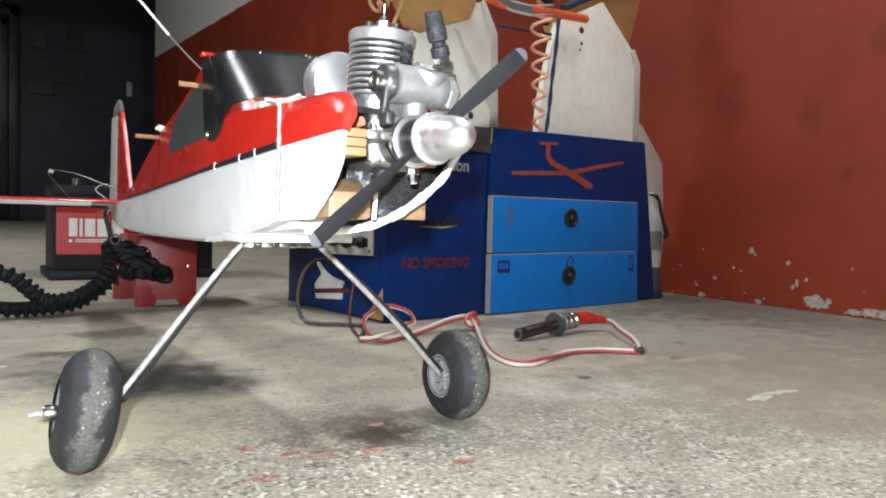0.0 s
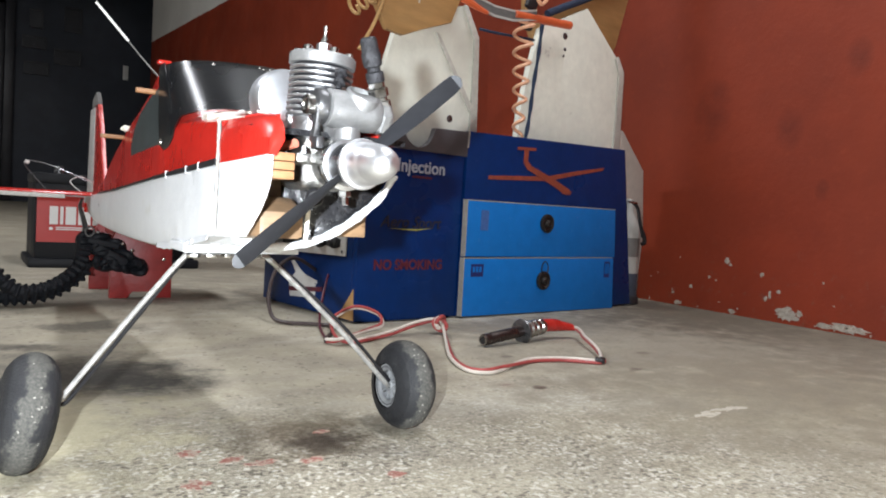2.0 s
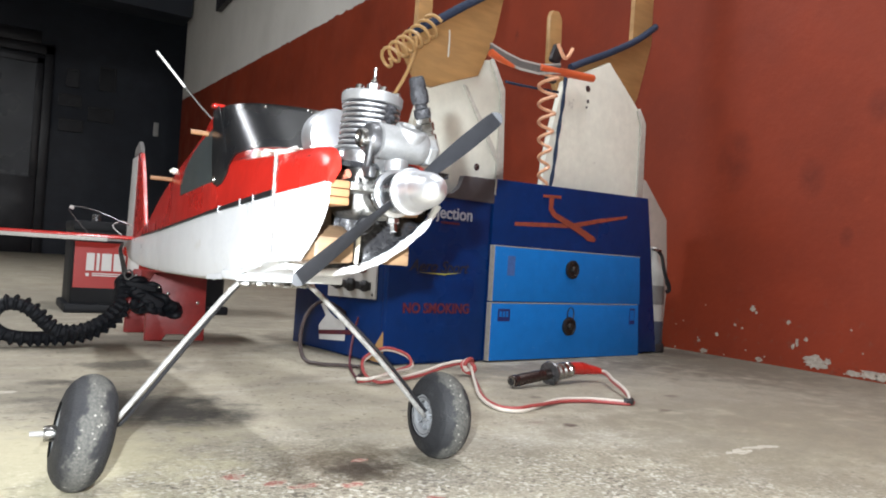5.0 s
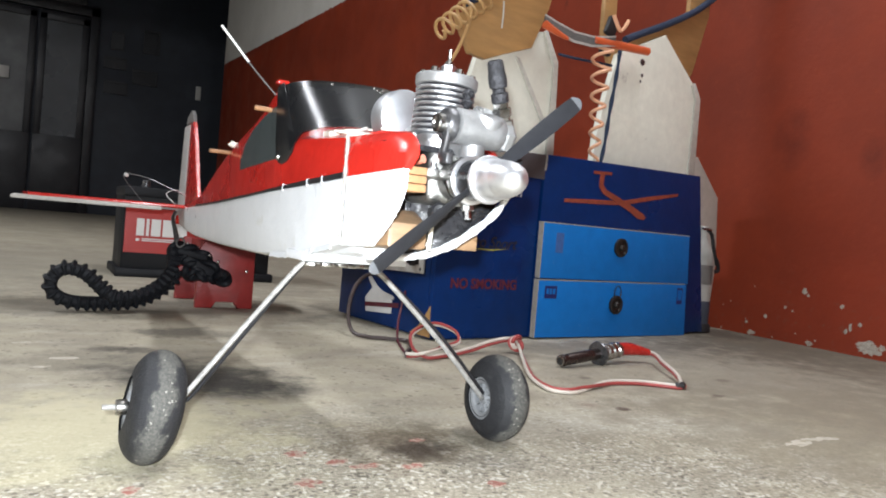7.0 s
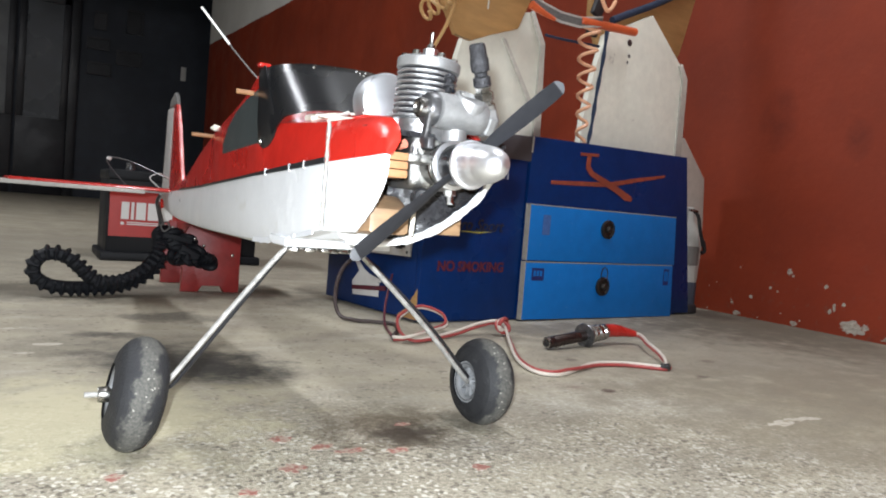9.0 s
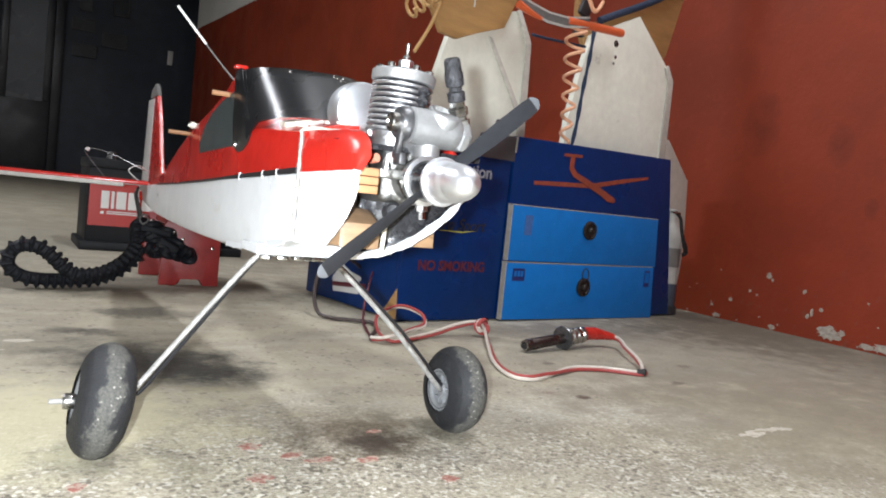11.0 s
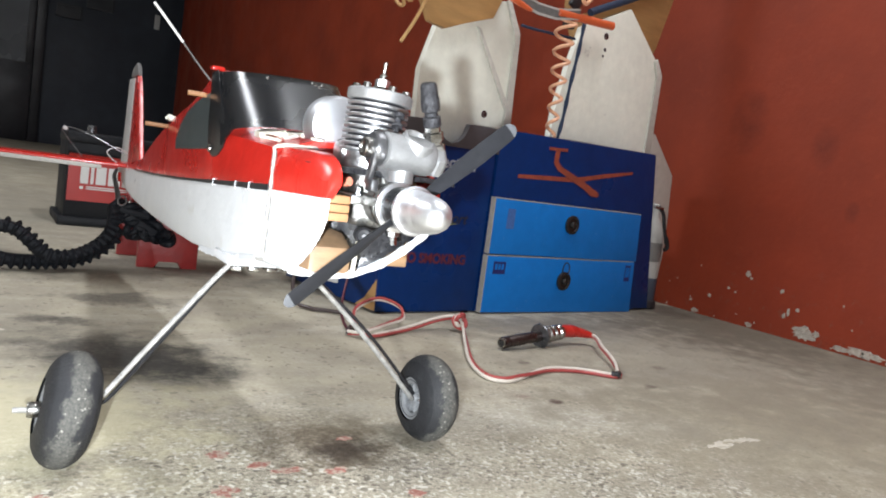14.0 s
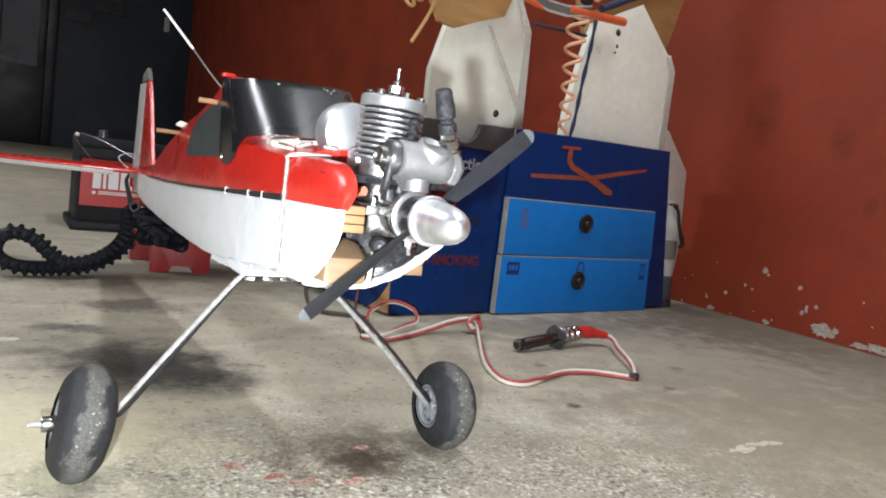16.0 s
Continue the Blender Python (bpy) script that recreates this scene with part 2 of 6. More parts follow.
RED_LETTER = surface("faded_red_letter_film", (0.095, 0.011, 0.020), 0.5, vary=0.25, grain=260, second=(0.012, 0.016, 0.06), patches=0.03, patch_scale=240)
PALE_LETTER = surface("pale_letter_film", (0.40, 0.43, 0.50), 0.5, vary=0.2, grain=200)
BLACK_LETTER = surface("black_letter_film", (0.012, 0.012, 0.016), 0.5)
OLIVE_LETTER = surface("olive_underline_film", (0.35, 0.33, 0.06), 0.5)
STICKER = surface("navy_sticker", (0.012, 0.020, 0.13), 0.4, vary=0.2, grain=300)
PANEL_WHITE = surface("white_switch_panel", (0.58, 0.57, 0.55), 0.45, vary=0.08)
BOARD_WHITE = surface("scuffed_white_board", (0.77, 0.765, 0.665), 0.6, vary=0.08, grain=60, blotch=9, bump=0.0004, bump_scale=120, second=(0.42, 0.40, 0.36), patches=-0.07, patch_scale=18)
BOARD_EDGE = surface("white_board_edge", (0.56, 0.54, 0.48), 0.65, vary=0.15, grain=120)
PLY = surface("bare_tan_plywood", (0.40, 0.225, 0.085), 0.55, vary=0.16, grain=20, blotch=8, stretch=(1, 1, 5), bump=0.0002, bump_scale=60)
BLUE_FOAM = surface("dark_blue_foam", (0.02, 0.035, 0.075), 0.85, vary=0.3, grain=220, bump=0.002, bump_scale=260)
COIL = surface("peach_coiled_tube", (0.78, 0.42, 0.25), 0.35, vary=0.06)
COIL_TAN = surface("tan_coiled_tube", (0.48, 0.29, 0.12), 0.4, vary=0.08)
ORANGE = surface("orange_plastic_tube", (0.68, 0.13, 0.045), 0.4, vary=0.08)
STRAP = surface("grey_woven_strap", (0.13, 0.125, 0.12), 0.8, vary=0.25, grain=300)
STRAP_EDGE = surface("pale_strap_edge", (0.45, 0.43, 0.40), 0.8, vary=0.2, grain=300)
BATTERY = surface("black_battery_case", (0.007, 0.0075, 0.010), 0.55, vary=0.2, specular=0.3)
LABEL_RED = surface("red_battery_label", (0.42, 0.025, 0.018), 0.4, vary=0.06)
LABEL_WHITE = surface("white_print", (0.72, 0.70, 0.68), 0.5, vary=0.05)
STAND_RED = surface("dull_red_painted_stand", (0.24, 0.018, 0.016), 0.45, vary=0.15, grain=60, bump=0.0004)
HOSE = surface("black_corrugated_hose", (0.009, 0.010, 0.013), 0.6, vary=0.2, specular=0.22)
CABLE_RED = surface("red_cable", (0.34, 0.055, 0.05), 0.5, vary=0.18, grain=120)
CABLE_WHITE = surface("white_cable", (0.60, 0.54, 0.47), 0.5, vary=0.14, grain=120)
CABLE_BLACK = surface("brown_black_cable", (0.045, 0.03, 0.028), 0.5, vary=0.15)
BOOT_RED = surface("red_boot", (0.40, 0.022, 0.016), 0.35, vary=0.08)
GUN_METAL = surface("gunmetal_barrel", (0.085, 0.066, 0.062), 0.32, 0.85, vary=0.35, grain=220, blotch=60)
BOTTLE = surface("white_plastic_bottle", (0.36, 0.345, 0.315), 0.45, vary=0.1, second=(0.2, 0.19, 0.18), patches=-0.05, patch_scale=40)
BOTTLE_BLUE = surface("grey_blue_label", (0.045, 0.055, 0.075), 0.5, vary=0.2)
PRINT_GREY = surface("grey_print", (0.15, 0.14, 0.13), 0.5, vary=0.2)
BEIGE_BOARD = surface("beige_hardboard", (0.44, 0.39, 0.34), 0.65, vary=0.1)
# the unlit hall's gloom is put into these low base colours
GLOOM_PAINT = surface("hall_paint_gloom_in_colour", (0.024, 0.030, 0.044), 0.6, vary=0.2, grain=8, blotch=1.2)
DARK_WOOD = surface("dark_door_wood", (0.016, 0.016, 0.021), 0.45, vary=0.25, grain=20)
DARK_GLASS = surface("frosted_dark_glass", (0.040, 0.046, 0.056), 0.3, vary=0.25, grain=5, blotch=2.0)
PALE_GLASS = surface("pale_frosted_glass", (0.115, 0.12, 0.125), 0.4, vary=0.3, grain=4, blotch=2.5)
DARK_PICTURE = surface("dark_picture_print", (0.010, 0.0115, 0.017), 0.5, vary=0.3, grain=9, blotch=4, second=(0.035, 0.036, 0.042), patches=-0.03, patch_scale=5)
PLASTER = surface("bare_plaster", (0.40, 0.345, 0.285), 0.85, vary=0.25, grain=160, bump=0.002, bump_scale=180, second=(0.30, 0.20, 0.155), patches=0.05, patch_scale=110)
CEILING = surface("off_white_ceiling", (0.45, 0.45, 0.44), 0.8, vary=0.04)
PALE_WALL = surface("off_white_wall", (0.55, 0.53, 0.50), 0.75, vary=0.05, grain=12, blotch=1.5)
SPOT_RED = surface("red_paint_drop", (0.31, 0.115, 0.09), 0.7, vary=0.3, grain=260, bump=0.0006, bump_scale=300, second=(0.37, 0.29, 0.23), patches=0.16, patch_scale=170)
SPOT_PALE = surface("pale_scrape", (0.50, 0.46, 0.385), 0.8, vary=0.15, grain=150, second=(0.33, 0.295, 0.22), patches=0.11, patch_scale=60)


class Graph:
    """Short forms for the floor's and the wall's node trees."""

    def __init__(self, name):
        self.mat = bpy.data.materials.new(name)
        self.mat.use_nodes = True
        self.n, self.l = self.mat.node_tree.nodes, self.mat.node_tree.links
        self.bsdf = self.n["Principled BSDF"]
        self.where = self.n.new("ShaderNodeNewGeometry").outputs["Position"]

    def put(self, socket, v):
        if hasattr(v, "is_linked"):
            self.l.new(v, socket)
        else:
            socket.default_value = v

    def noise(self, scale, detail=5.0, roughness=0.6, vector=None):
        t = self.n.new("ShaderNodeTexNoise")
        for key, v in (("Scale", scale), ("Detail", detail), ("Roughness", roughness)):
            t.inputs[key].default_value = v
        self.put(t.inputs["Vector"], vector or self.where)
        return t.outputs["Fac"]

    def cells(self, scale, output="Color"):
        t = self.n.new("ShaderNodeTexVoronoi")
        t.inputs["Scale"].default_value = scale
        self.put(t.inputs["Vector"], self.where)
        return t.outputs[output]

    def ranged(self, value, a, b, lo=0.0, hi=1.0, soft=False):
        r = self.n.new("ShaderNodeMapRange")
        r.interpolation_type = "SMOOTHSTEP" if soft else "LINEAR"
        for key, v in (("From Min", a), ("From Max", b), ("To Min", lo), ("To Max", hi)):
            r.inputs[key].default_value = v
        self.put(r.inputs["Value"], value)
        return r.outputs["Result"]

    def math(self, op, a, b=0.0):
        m = self.n.new("ShaderNodeMath")
        m.operation = op
        self.put(m.inputs[0], a)
        self.put(m.inputs[1], b)
        return m.outputs[0]

    def mix(self, fac, a, b, blend="MIX"):
        m = self.n.new("ShaderNodeMix")
        m.data_type, m.blend_type = "RGBA", blend
        for socket, v in ((m.inputs[0], fac), (m.inputs[6], a), (m.inputs[7], b)):
            self.put(socket, v)
        return m.outputs[2]

    def axis(self, key):
        s = self.n.new("ShaderNodeSeparateXYZ")
        self.put(s.inputs[0], self.where)
        return s.outputs[key]

    def spot(self, x, y, rx, ry, rough=0.5, turn=0.0):
        """1 inside an uneven oval on the floor, 0 outside."""
        mp = self.n.new("ShaderNodeMapping")
        mp.vector_type = "TEXTURE"
        mp.inputs["Location"].default_value = (x, y, 0)
        mp.inputs["Rotation"].default_value = (0, 0, radians(turn))
        mp.inputs["Scale"].default_value = (rx, ry, 1)
        self.put(mp.inputs["Vector"], self.where)
        g = self.n.new("ShaderNodeVectorMath")
        g.operation = "LENGTH"
        self.put(g.inputs[0], mp.outputs["Vector"])
        d = self.math("ADD", g.outputs["Value"], self.ranged(self.noise(26, 5.0, 0.65), 0.3, 0.7, -rough, rough))
        return self.ranged(d, 1.25, 0.35, 0.0, 1.0, True)

    def bump(self, height, distance):
        b = self.n.new("ShaderNodeBump")
        b.inputs["Strength"].default_value, b.inputs["Distance"].default_value = 1.0, distance
        self.put(b.inputs["Height"], height)
        self.put(self.bsdf.inputs["Normal"], b.outputs["Normal"])


def concrete():
    g = Graph("worn_garage_concrete")
    col = g.mix(g.ranged(g.noise(4.5, 6.0), 0.32, 0.68), (0.325, 0.290, 0.215, 1), (0.435, 0.398, 0.305, 1))
    # trodden film of dirt, in smears that run across the garage
    smear = g.n.new("ShaderNodeMapping")
    smear.inputs["Scale"].default_value = (1.0, 1.7, 1.0)
    g.put(smear.inputs["Vector"], g.where)
    col = g.mix(g.ranged(g.noise(9, 5.0, 0.55, smear.outputs[0]), 0.40, 0.66, 0, 0.7), col, (0.25, 0.223, 0.178, 1))
    col = g.mix(g.ranged(g.noise(13, 5.0, 0.62, smear.outputs[0]), 0.52, 0.75, 0, 0.5), col, (0.54, 0.505, 0.43, 1))
    col = g.mix(g.ranged(g.noise(48, 5.0, 0.7), 0.52, 0.74, 0, 0.28), col, (0.23, 0.20, 0.155, 1))
    # towards the door the skin has worn off: aggregate of one to four millimetres, pale and dark
    worn = g.math("MULTIPLY", g.ranged(g.axis("Y"), 0.64, 0.44, soft=True), g.ranged(g.axis("X"), 0.80, 0.42, soft=True))
    patchy = g.ranged(g.noise(6.5, 4.0), 0.34, 0.54, 0.35, 1.0)
    coarse = g.math("ADD", 0.13, g.math("MULTIPLY", g.math("MULTIPLY", worn, patchy), 1.0))
    grit = g.noise(300, 4.0, 0.75)
    fine = g.noise(520, 3.0, 0.7)
    dark = g.math("MULTIPLY", g.ranged(grit, 0.53, 0.57), coarse)
    pale = g.math("MULTIPLY", g.ranged(grit, 0.47, 0.43), coarse)
    col = g.mix(g.math("MULTIPLY", dark, 0.52), col, (0.115, 0.092, 0.062, 1))
    col = g.mix(g.math("MULTIPLY", pale, 0.42), col, (0.60, 0.555, 0.455, 1))
    col = g.mix(g.math("MULTIPLY", coarse, g.ranged(fine, 0.42, 0.7, 0, 0.55)), col, (0.22, 0.195, 0.155, 1))
    speck = g.n.new("ShaderNodeSeparateColor")
    g.put(speck.inputs[0], g.cells(360))
    col = g.mix(g.math("MULTIPLY", g.ranged(speck.outputs[0], 0.88, 0.90), g.math("MULTIPLY", coarse, 0.75)), col, (0.10, 0.085, 0.065, 1))
    col = g.mix(g.math("MULTIPLY", g.ranged(speck.outputs[1], 0.86, 0.89), g.math("MULTIPLY", coarse, 0.65)), col, (0.66, 0.63, 0.55, 1))
    clods = g.n.new("ShaderNodeSeparateColor")
    g.put(clods.inputs[0], g.cells(260))
    col = g.mix(g.math("MULTIPLY", g.ranged(clods.outputs[0], 0.965, 0.972), 0.5), col, (0.085, 0.072, 0.055, 1))
    pits = g.math("MULTIPLY", g.ranged(g.noise(60, 5.0, 0.75), 0.70, 0.74), g.math("MULTIPLY", coarse, 0.8))
    col = g.mix(pits, col, (0.095, 0.08, 0.06, 1))
    # oil and dirt stains, darker patches, and shade painted in by stand and box
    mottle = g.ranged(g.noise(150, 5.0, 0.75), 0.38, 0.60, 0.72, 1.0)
    for x, y, rx, ry, turn, depth, tone in (
        (0.277, 0.492, 0.064, 0.056, 20, 0.95, (0.080, 0.055, 0.028, 1)), (0.281, 0.476, 0.038, 0.024, 10, 1.0, (0.028, 0.016, 0.008, 1)), (0.255, 0.535, 0.12, 0.07, 10, 0.30, (0.09, 0.075, 0.055, 1)),
        # broad near-black patches behind the left wheel, with a fainter one beyond
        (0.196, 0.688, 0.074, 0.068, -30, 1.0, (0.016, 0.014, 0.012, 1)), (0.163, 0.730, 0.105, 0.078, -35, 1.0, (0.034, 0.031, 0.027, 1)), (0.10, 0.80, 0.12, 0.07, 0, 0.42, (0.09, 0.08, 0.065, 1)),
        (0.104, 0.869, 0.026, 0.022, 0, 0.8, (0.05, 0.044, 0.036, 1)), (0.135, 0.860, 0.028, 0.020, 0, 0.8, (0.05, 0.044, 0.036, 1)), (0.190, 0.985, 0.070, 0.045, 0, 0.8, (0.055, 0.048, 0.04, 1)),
        # first here: shade at the stand and hose, put into the floor colour
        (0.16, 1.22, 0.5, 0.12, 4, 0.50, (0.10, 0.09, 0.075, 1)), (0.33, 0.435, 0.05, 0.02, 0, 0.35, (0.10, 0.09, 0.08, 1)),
        # a pale patch, an olive one, and a darker band along the wall
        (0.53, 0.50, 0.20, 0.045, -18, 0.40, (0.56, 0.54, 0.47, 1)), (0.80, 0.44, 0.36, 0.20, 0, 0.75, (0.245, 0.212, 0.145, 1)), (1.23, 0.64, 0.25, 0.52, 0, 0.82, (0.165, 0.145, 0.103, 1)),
        # shade before the box painted in, then darker right side, corner and far floor
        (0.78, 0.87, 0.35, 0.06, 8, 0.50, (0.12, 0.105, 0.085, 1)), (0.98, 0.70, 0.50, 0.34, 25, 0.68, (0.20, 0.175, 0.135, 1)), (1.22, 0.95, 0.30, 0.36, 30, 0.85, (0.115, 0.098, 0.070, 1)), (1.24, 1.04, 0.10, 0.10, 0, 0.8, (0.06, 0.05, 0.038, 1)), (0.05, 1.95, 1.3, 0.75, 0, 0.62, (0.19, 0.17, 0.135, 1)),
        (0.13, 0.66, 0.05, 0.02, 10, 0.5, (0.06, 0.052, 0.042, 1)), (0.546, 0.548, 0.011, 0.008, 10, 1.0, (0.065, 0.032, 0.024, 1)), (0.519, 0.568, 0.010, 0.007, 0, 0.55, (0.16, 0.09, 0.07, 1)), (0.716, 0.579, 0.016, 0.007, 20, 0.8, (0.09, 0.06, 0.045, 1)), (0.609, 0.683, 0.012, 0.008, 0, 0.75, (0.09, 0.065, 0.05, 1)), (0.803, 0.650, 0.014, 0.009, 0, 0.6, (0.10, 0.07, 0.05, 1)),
    ):
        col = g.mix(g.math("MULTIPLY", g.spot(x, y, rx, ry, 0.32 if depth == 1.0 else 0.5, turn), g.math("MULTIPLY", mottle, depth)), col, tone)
    col = g.mix(g.math("MULTIPLY", g.spot(0.05, 0.56, 0.16, 0.12, 0.5), 0.6), col, (0.56, 0.515, 0.34, 1))
    g.put(g.bsdf.inputs["Base Color"], col)
    g.put(g.bsdf.inputs["Roughness"], g.ranged(g.noise(7, 4.0), 0.3, 0.7, 0.62, 0.85))
    g.bump(g.math("MULTIPLY", coarse, g.math("ADD", g.math("MULTIPLY", fine, 0.4), grit)), 0.0014)
    return g.mat


def red_wall():
    """Red dado with white distemper above its straight upper edge."""
    g = Graph("red_dado_and_white_paint")
    red = g.mix(g.ranged(g.noise(3.2, 5.0), 0.35, 0.68), (0.248, 0.038, 0.0155, 1), (0.180, 0.029, 0.0135, 1))
    red = g.mix(g.ranged(g.noise(38, 6.0, 0.7), 0.55, 0.75, 0, 0.4), red, (0.275, 0.048, 0.019, 1))
    red = g.mix(g.ranged(g.noise(9, 6.0, 0.7), 0.66, 0.72, 0, 0.5), red, (0.09, 0.018, 0.012, 1))
    for y, z, r in ((0.802, 0.353, 0.030), (0.686, 0.468, 0.026), (0.730, 0.244, 0.015), (0.97, 0.40, 0.05)):
        gap = g.math("ADD", g.math("POWER", g.math("SUBTRACT", g.axis("Y"), y), 2.0), g.math("POWER", g.math("MULTIPLY", g.math("SUBTRACT", g.axis("Z"), z), 0.7), 2.0))
        red = g.mix(g.math("MULTIPLY", g.ranged(gap, r * r, 0.0), g.ranged(g.noise(26, 4.0), 0.30, 0.7, 0.15, 0.55)), red, (0.06, 0.012, 0.009, 1))
    low = g.ranged(g.axis("Z"), 0.0, 0.16, 1.0, 0.0)
    red = g.mix(g.math("MULTIPLY", low, g.ranged(g.noise(60, 5.0, 0.7), 0.58, 0.70)), red, (0.19, 0.065, 0.042, 1))
    white = g.mix(g.ranged(g.noise(2.2, 5.0), 0.35, 0.7), (0.66, 0.645, 0.61, 1), (0.57, 0.555, 0.52, 1))
    white = g.mix(g.ranged(g.noise(30, 4.0), 0.68, 0.74, 0, 0.5), white, (0.30, 0.28, 0.26, 1))
    edge = g.math("ADD", g.math("MULTIPLY", g.axis("Y"), 0.046), 1.128)
    edge = g.math("ADD", edge, g.ranged(g.noise(20, 3.0), 0.3, 0.7, -0.006, 0.006))
    above = g.ranged(g.math("SUBTRACT", g.axis("Z"), edge), -0.002, 0.002)
    g.put(g.bsdf.inputs["Base Color"], g.mix(above, red, white))
    g.put(g.bsdf.inputs["Roughness"], g.ranged(g.noise(5, 4.0), 0.3, 0.7, 0.42, 0.62))
    g.bump(g.math("ADD", g.noise(14, 5.0), g.math("MULTIPLY", g.noise(90, 4.0), 0.3)), 0.0013)
    g.bsdf.inputs["Specular IOR Level"].default_value = 0.25
    return g.mat


def dusty_rubber(at, axis):
    """Black tread rubber with pale dust in a ragged band round the middle of the wheel, and a few bright grains."""
    g = Graph("scuffed_tread_rubber")
    col = g.mix(g.ranged(g.noise(60, 5.0), 0.3, 0.7), (0.0155, 0.016, 0.018, 1), (0.024, 0.0245, 0.0265, 1))
    off = g.n.new("ShaderNodeVectorMath")
    off.operation = "SUBTRACT"
    g.put(off.inputs[0], g.where)
    off.inputs[1].default_value = at
    across = g.n.new("ShaderNodeVectorMath")
    across.operation = "DOT_PRODUCT"
    g.put(across.inputs[0], off.outputs["Vector"])
    across.inputs[1].default_value = Vector(axis).normalized()
    ragged = g.math("ADD", g.math("ABSOLUTE", across.outputs["Value"]), g.ranged(g.noise(75, 5.0, 0.7), 0.3, 0.7, -0.0050, 0.0050))
    band = g.ranged(ragged, 0.0078, 0.0040, 0.0, 1.0, True)
    dust = g.math("MULTIPLY", band, g.ranged(g.noise(520, 4.0, 0.75), 0.34, 0.62, 0.25, 1.0))
    col = g.mix(g.math("MULTIPLY", dust, 0.85), col, (0.125, 0.121, 0.106, 1))
    grains = g.n.new("ShaderNodeSeparateColor")
    g.put(grains.inputs[0], g.cells(900))
    col = g.mix(g.math("MULTIPLY", g.ranged(grains.outputs[0], 0.972, 0.985), band), col, (0.26, 0.25, 0.22, 1))
    g.put(g.bsdf.inputs["Base Color"], col)
    g.put(g.bsdf.inputs["Roughness"], g.ranged(dust, 0.0, 1.0, 0.62, 0.92))
    g.bsdf.inputs["Specular IOR Level"].default_value = 0.35
    g.bump(g.noise(560, 4.0), 0.0006)
    return g.mat


CONCRETE, RED_WALL = concrete(), red_wall()

# ---------- the garage ----------
WALL_X, FAR_Y = 1.318, 8.0


def structure(name, bm, material, label):
    ob = part(name, bm, material)
    return tagged(ob, label, name.split("_")[0], kind="structure")


floor = structure("floor", box((-0.6, 2.9, -0.06), (5.6, 11.4, 0.12)), CONCRETE, "worn grey concrete garage floor with oil stains, dark patches and painted shade")
wall_east = structure("wall_east", box((WALL_X + 0.1, 2.11, 1.375), (0.2, 9.22, 2.75)), RED_WALL, "wall with chipped red dado and white upper paint")
wall_north = structure("wall_north", box((-0.6, FAR_Y + 0.1, 1.375), (5.6, 0.2, 2.75)), GLOOM_PAINT, "far wall of the unlit hall, its gloom put into the colour")
wall_west = structure("wall_west", box((-3.3, 2.9, 1.375), (0.2, 11.4, 2.75)), PALE_WALL, "plain off-white side wall")
wall_south = structure("wall_south", box((-0.95, -2.6, 1.375), (4.5, 0.2, 2.75)), PALE_WALL, "plain off-white wall behind the camera")
hall_wall = structure("wall_hall", box((2.15, 7.36, 1.375), (0.1, 1.28, 2.75)), GLOOM_PAINT, "wall of the unlit passage, its gloom put into the colour")
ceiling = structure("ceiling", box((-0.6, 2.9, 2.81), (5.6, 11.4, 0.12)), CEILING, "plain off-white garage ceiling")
beam = structure("beam", box((-0.95, 6.62, 2.42), (4.5, 0.3, 0.64)), GLOOM_PAINT, "beam over the passage to the hall, gloom put into its colour")


def uneven_disc(x, y, z, rx, ry, seed, normal="z", thick=0.0006, points=22):
    """A flat patch with a ragged rim, lying on the floor or on the wall."""
    rng = random.Random(seed)
    turn = rng.random() * 3
    outline = []
    for k in range(points):
        a = 2 * math.pi * k / points
        r = 1 + rng.uniform(-0.35, 0.25)
        u, v = rx * r * math.cos(a), ry * r * math.sin(a)
        if normal == "z":
            u, v = u * math.cos(turn * 0.15) - v * math.sin(turn * 0.15), u * math.sin(turn * 0.15) + v * math.cos(turn * 0.15)
        outline.append((u, v))
    if normal == "z":
        return prism(outline, (x, y, z - 0.0004), (1, 0, 0), (0, 1, 0), (0, 0, thick))
    return prism(outline, (x + 0.0004, y, z), (0, 1, 0), (0, 0, 1), (-thick, 0, 0))


# red paint drops and pale scrapes on the floor
for k, (x, y, rx, ry) in enumerate(((0.193, 0.484, 0.0075, 0.0060), (0.184, 0.429, 0.008, 0.007), (0.085, 0.442, 0.006, 0.005), (0.231, 0.450, 0.011, 0.0045), (0.301, 0.398, 0.007, 0.005),
                                    (0.262, 0.442, 0.009, 0.0045), (0.215, 0.462, 0.008, 0.005), (0.291, 0.496, 0.007, 0.004), (0.150, 0.400, 0.006, 0.005))):
    part("paint_drop", uneven_disc(x, y, 0, rx, ry, k), SPOT_RED, floor, "dried red paint drop on concrete" if k == 0 else "")
rng = random.Random(71)
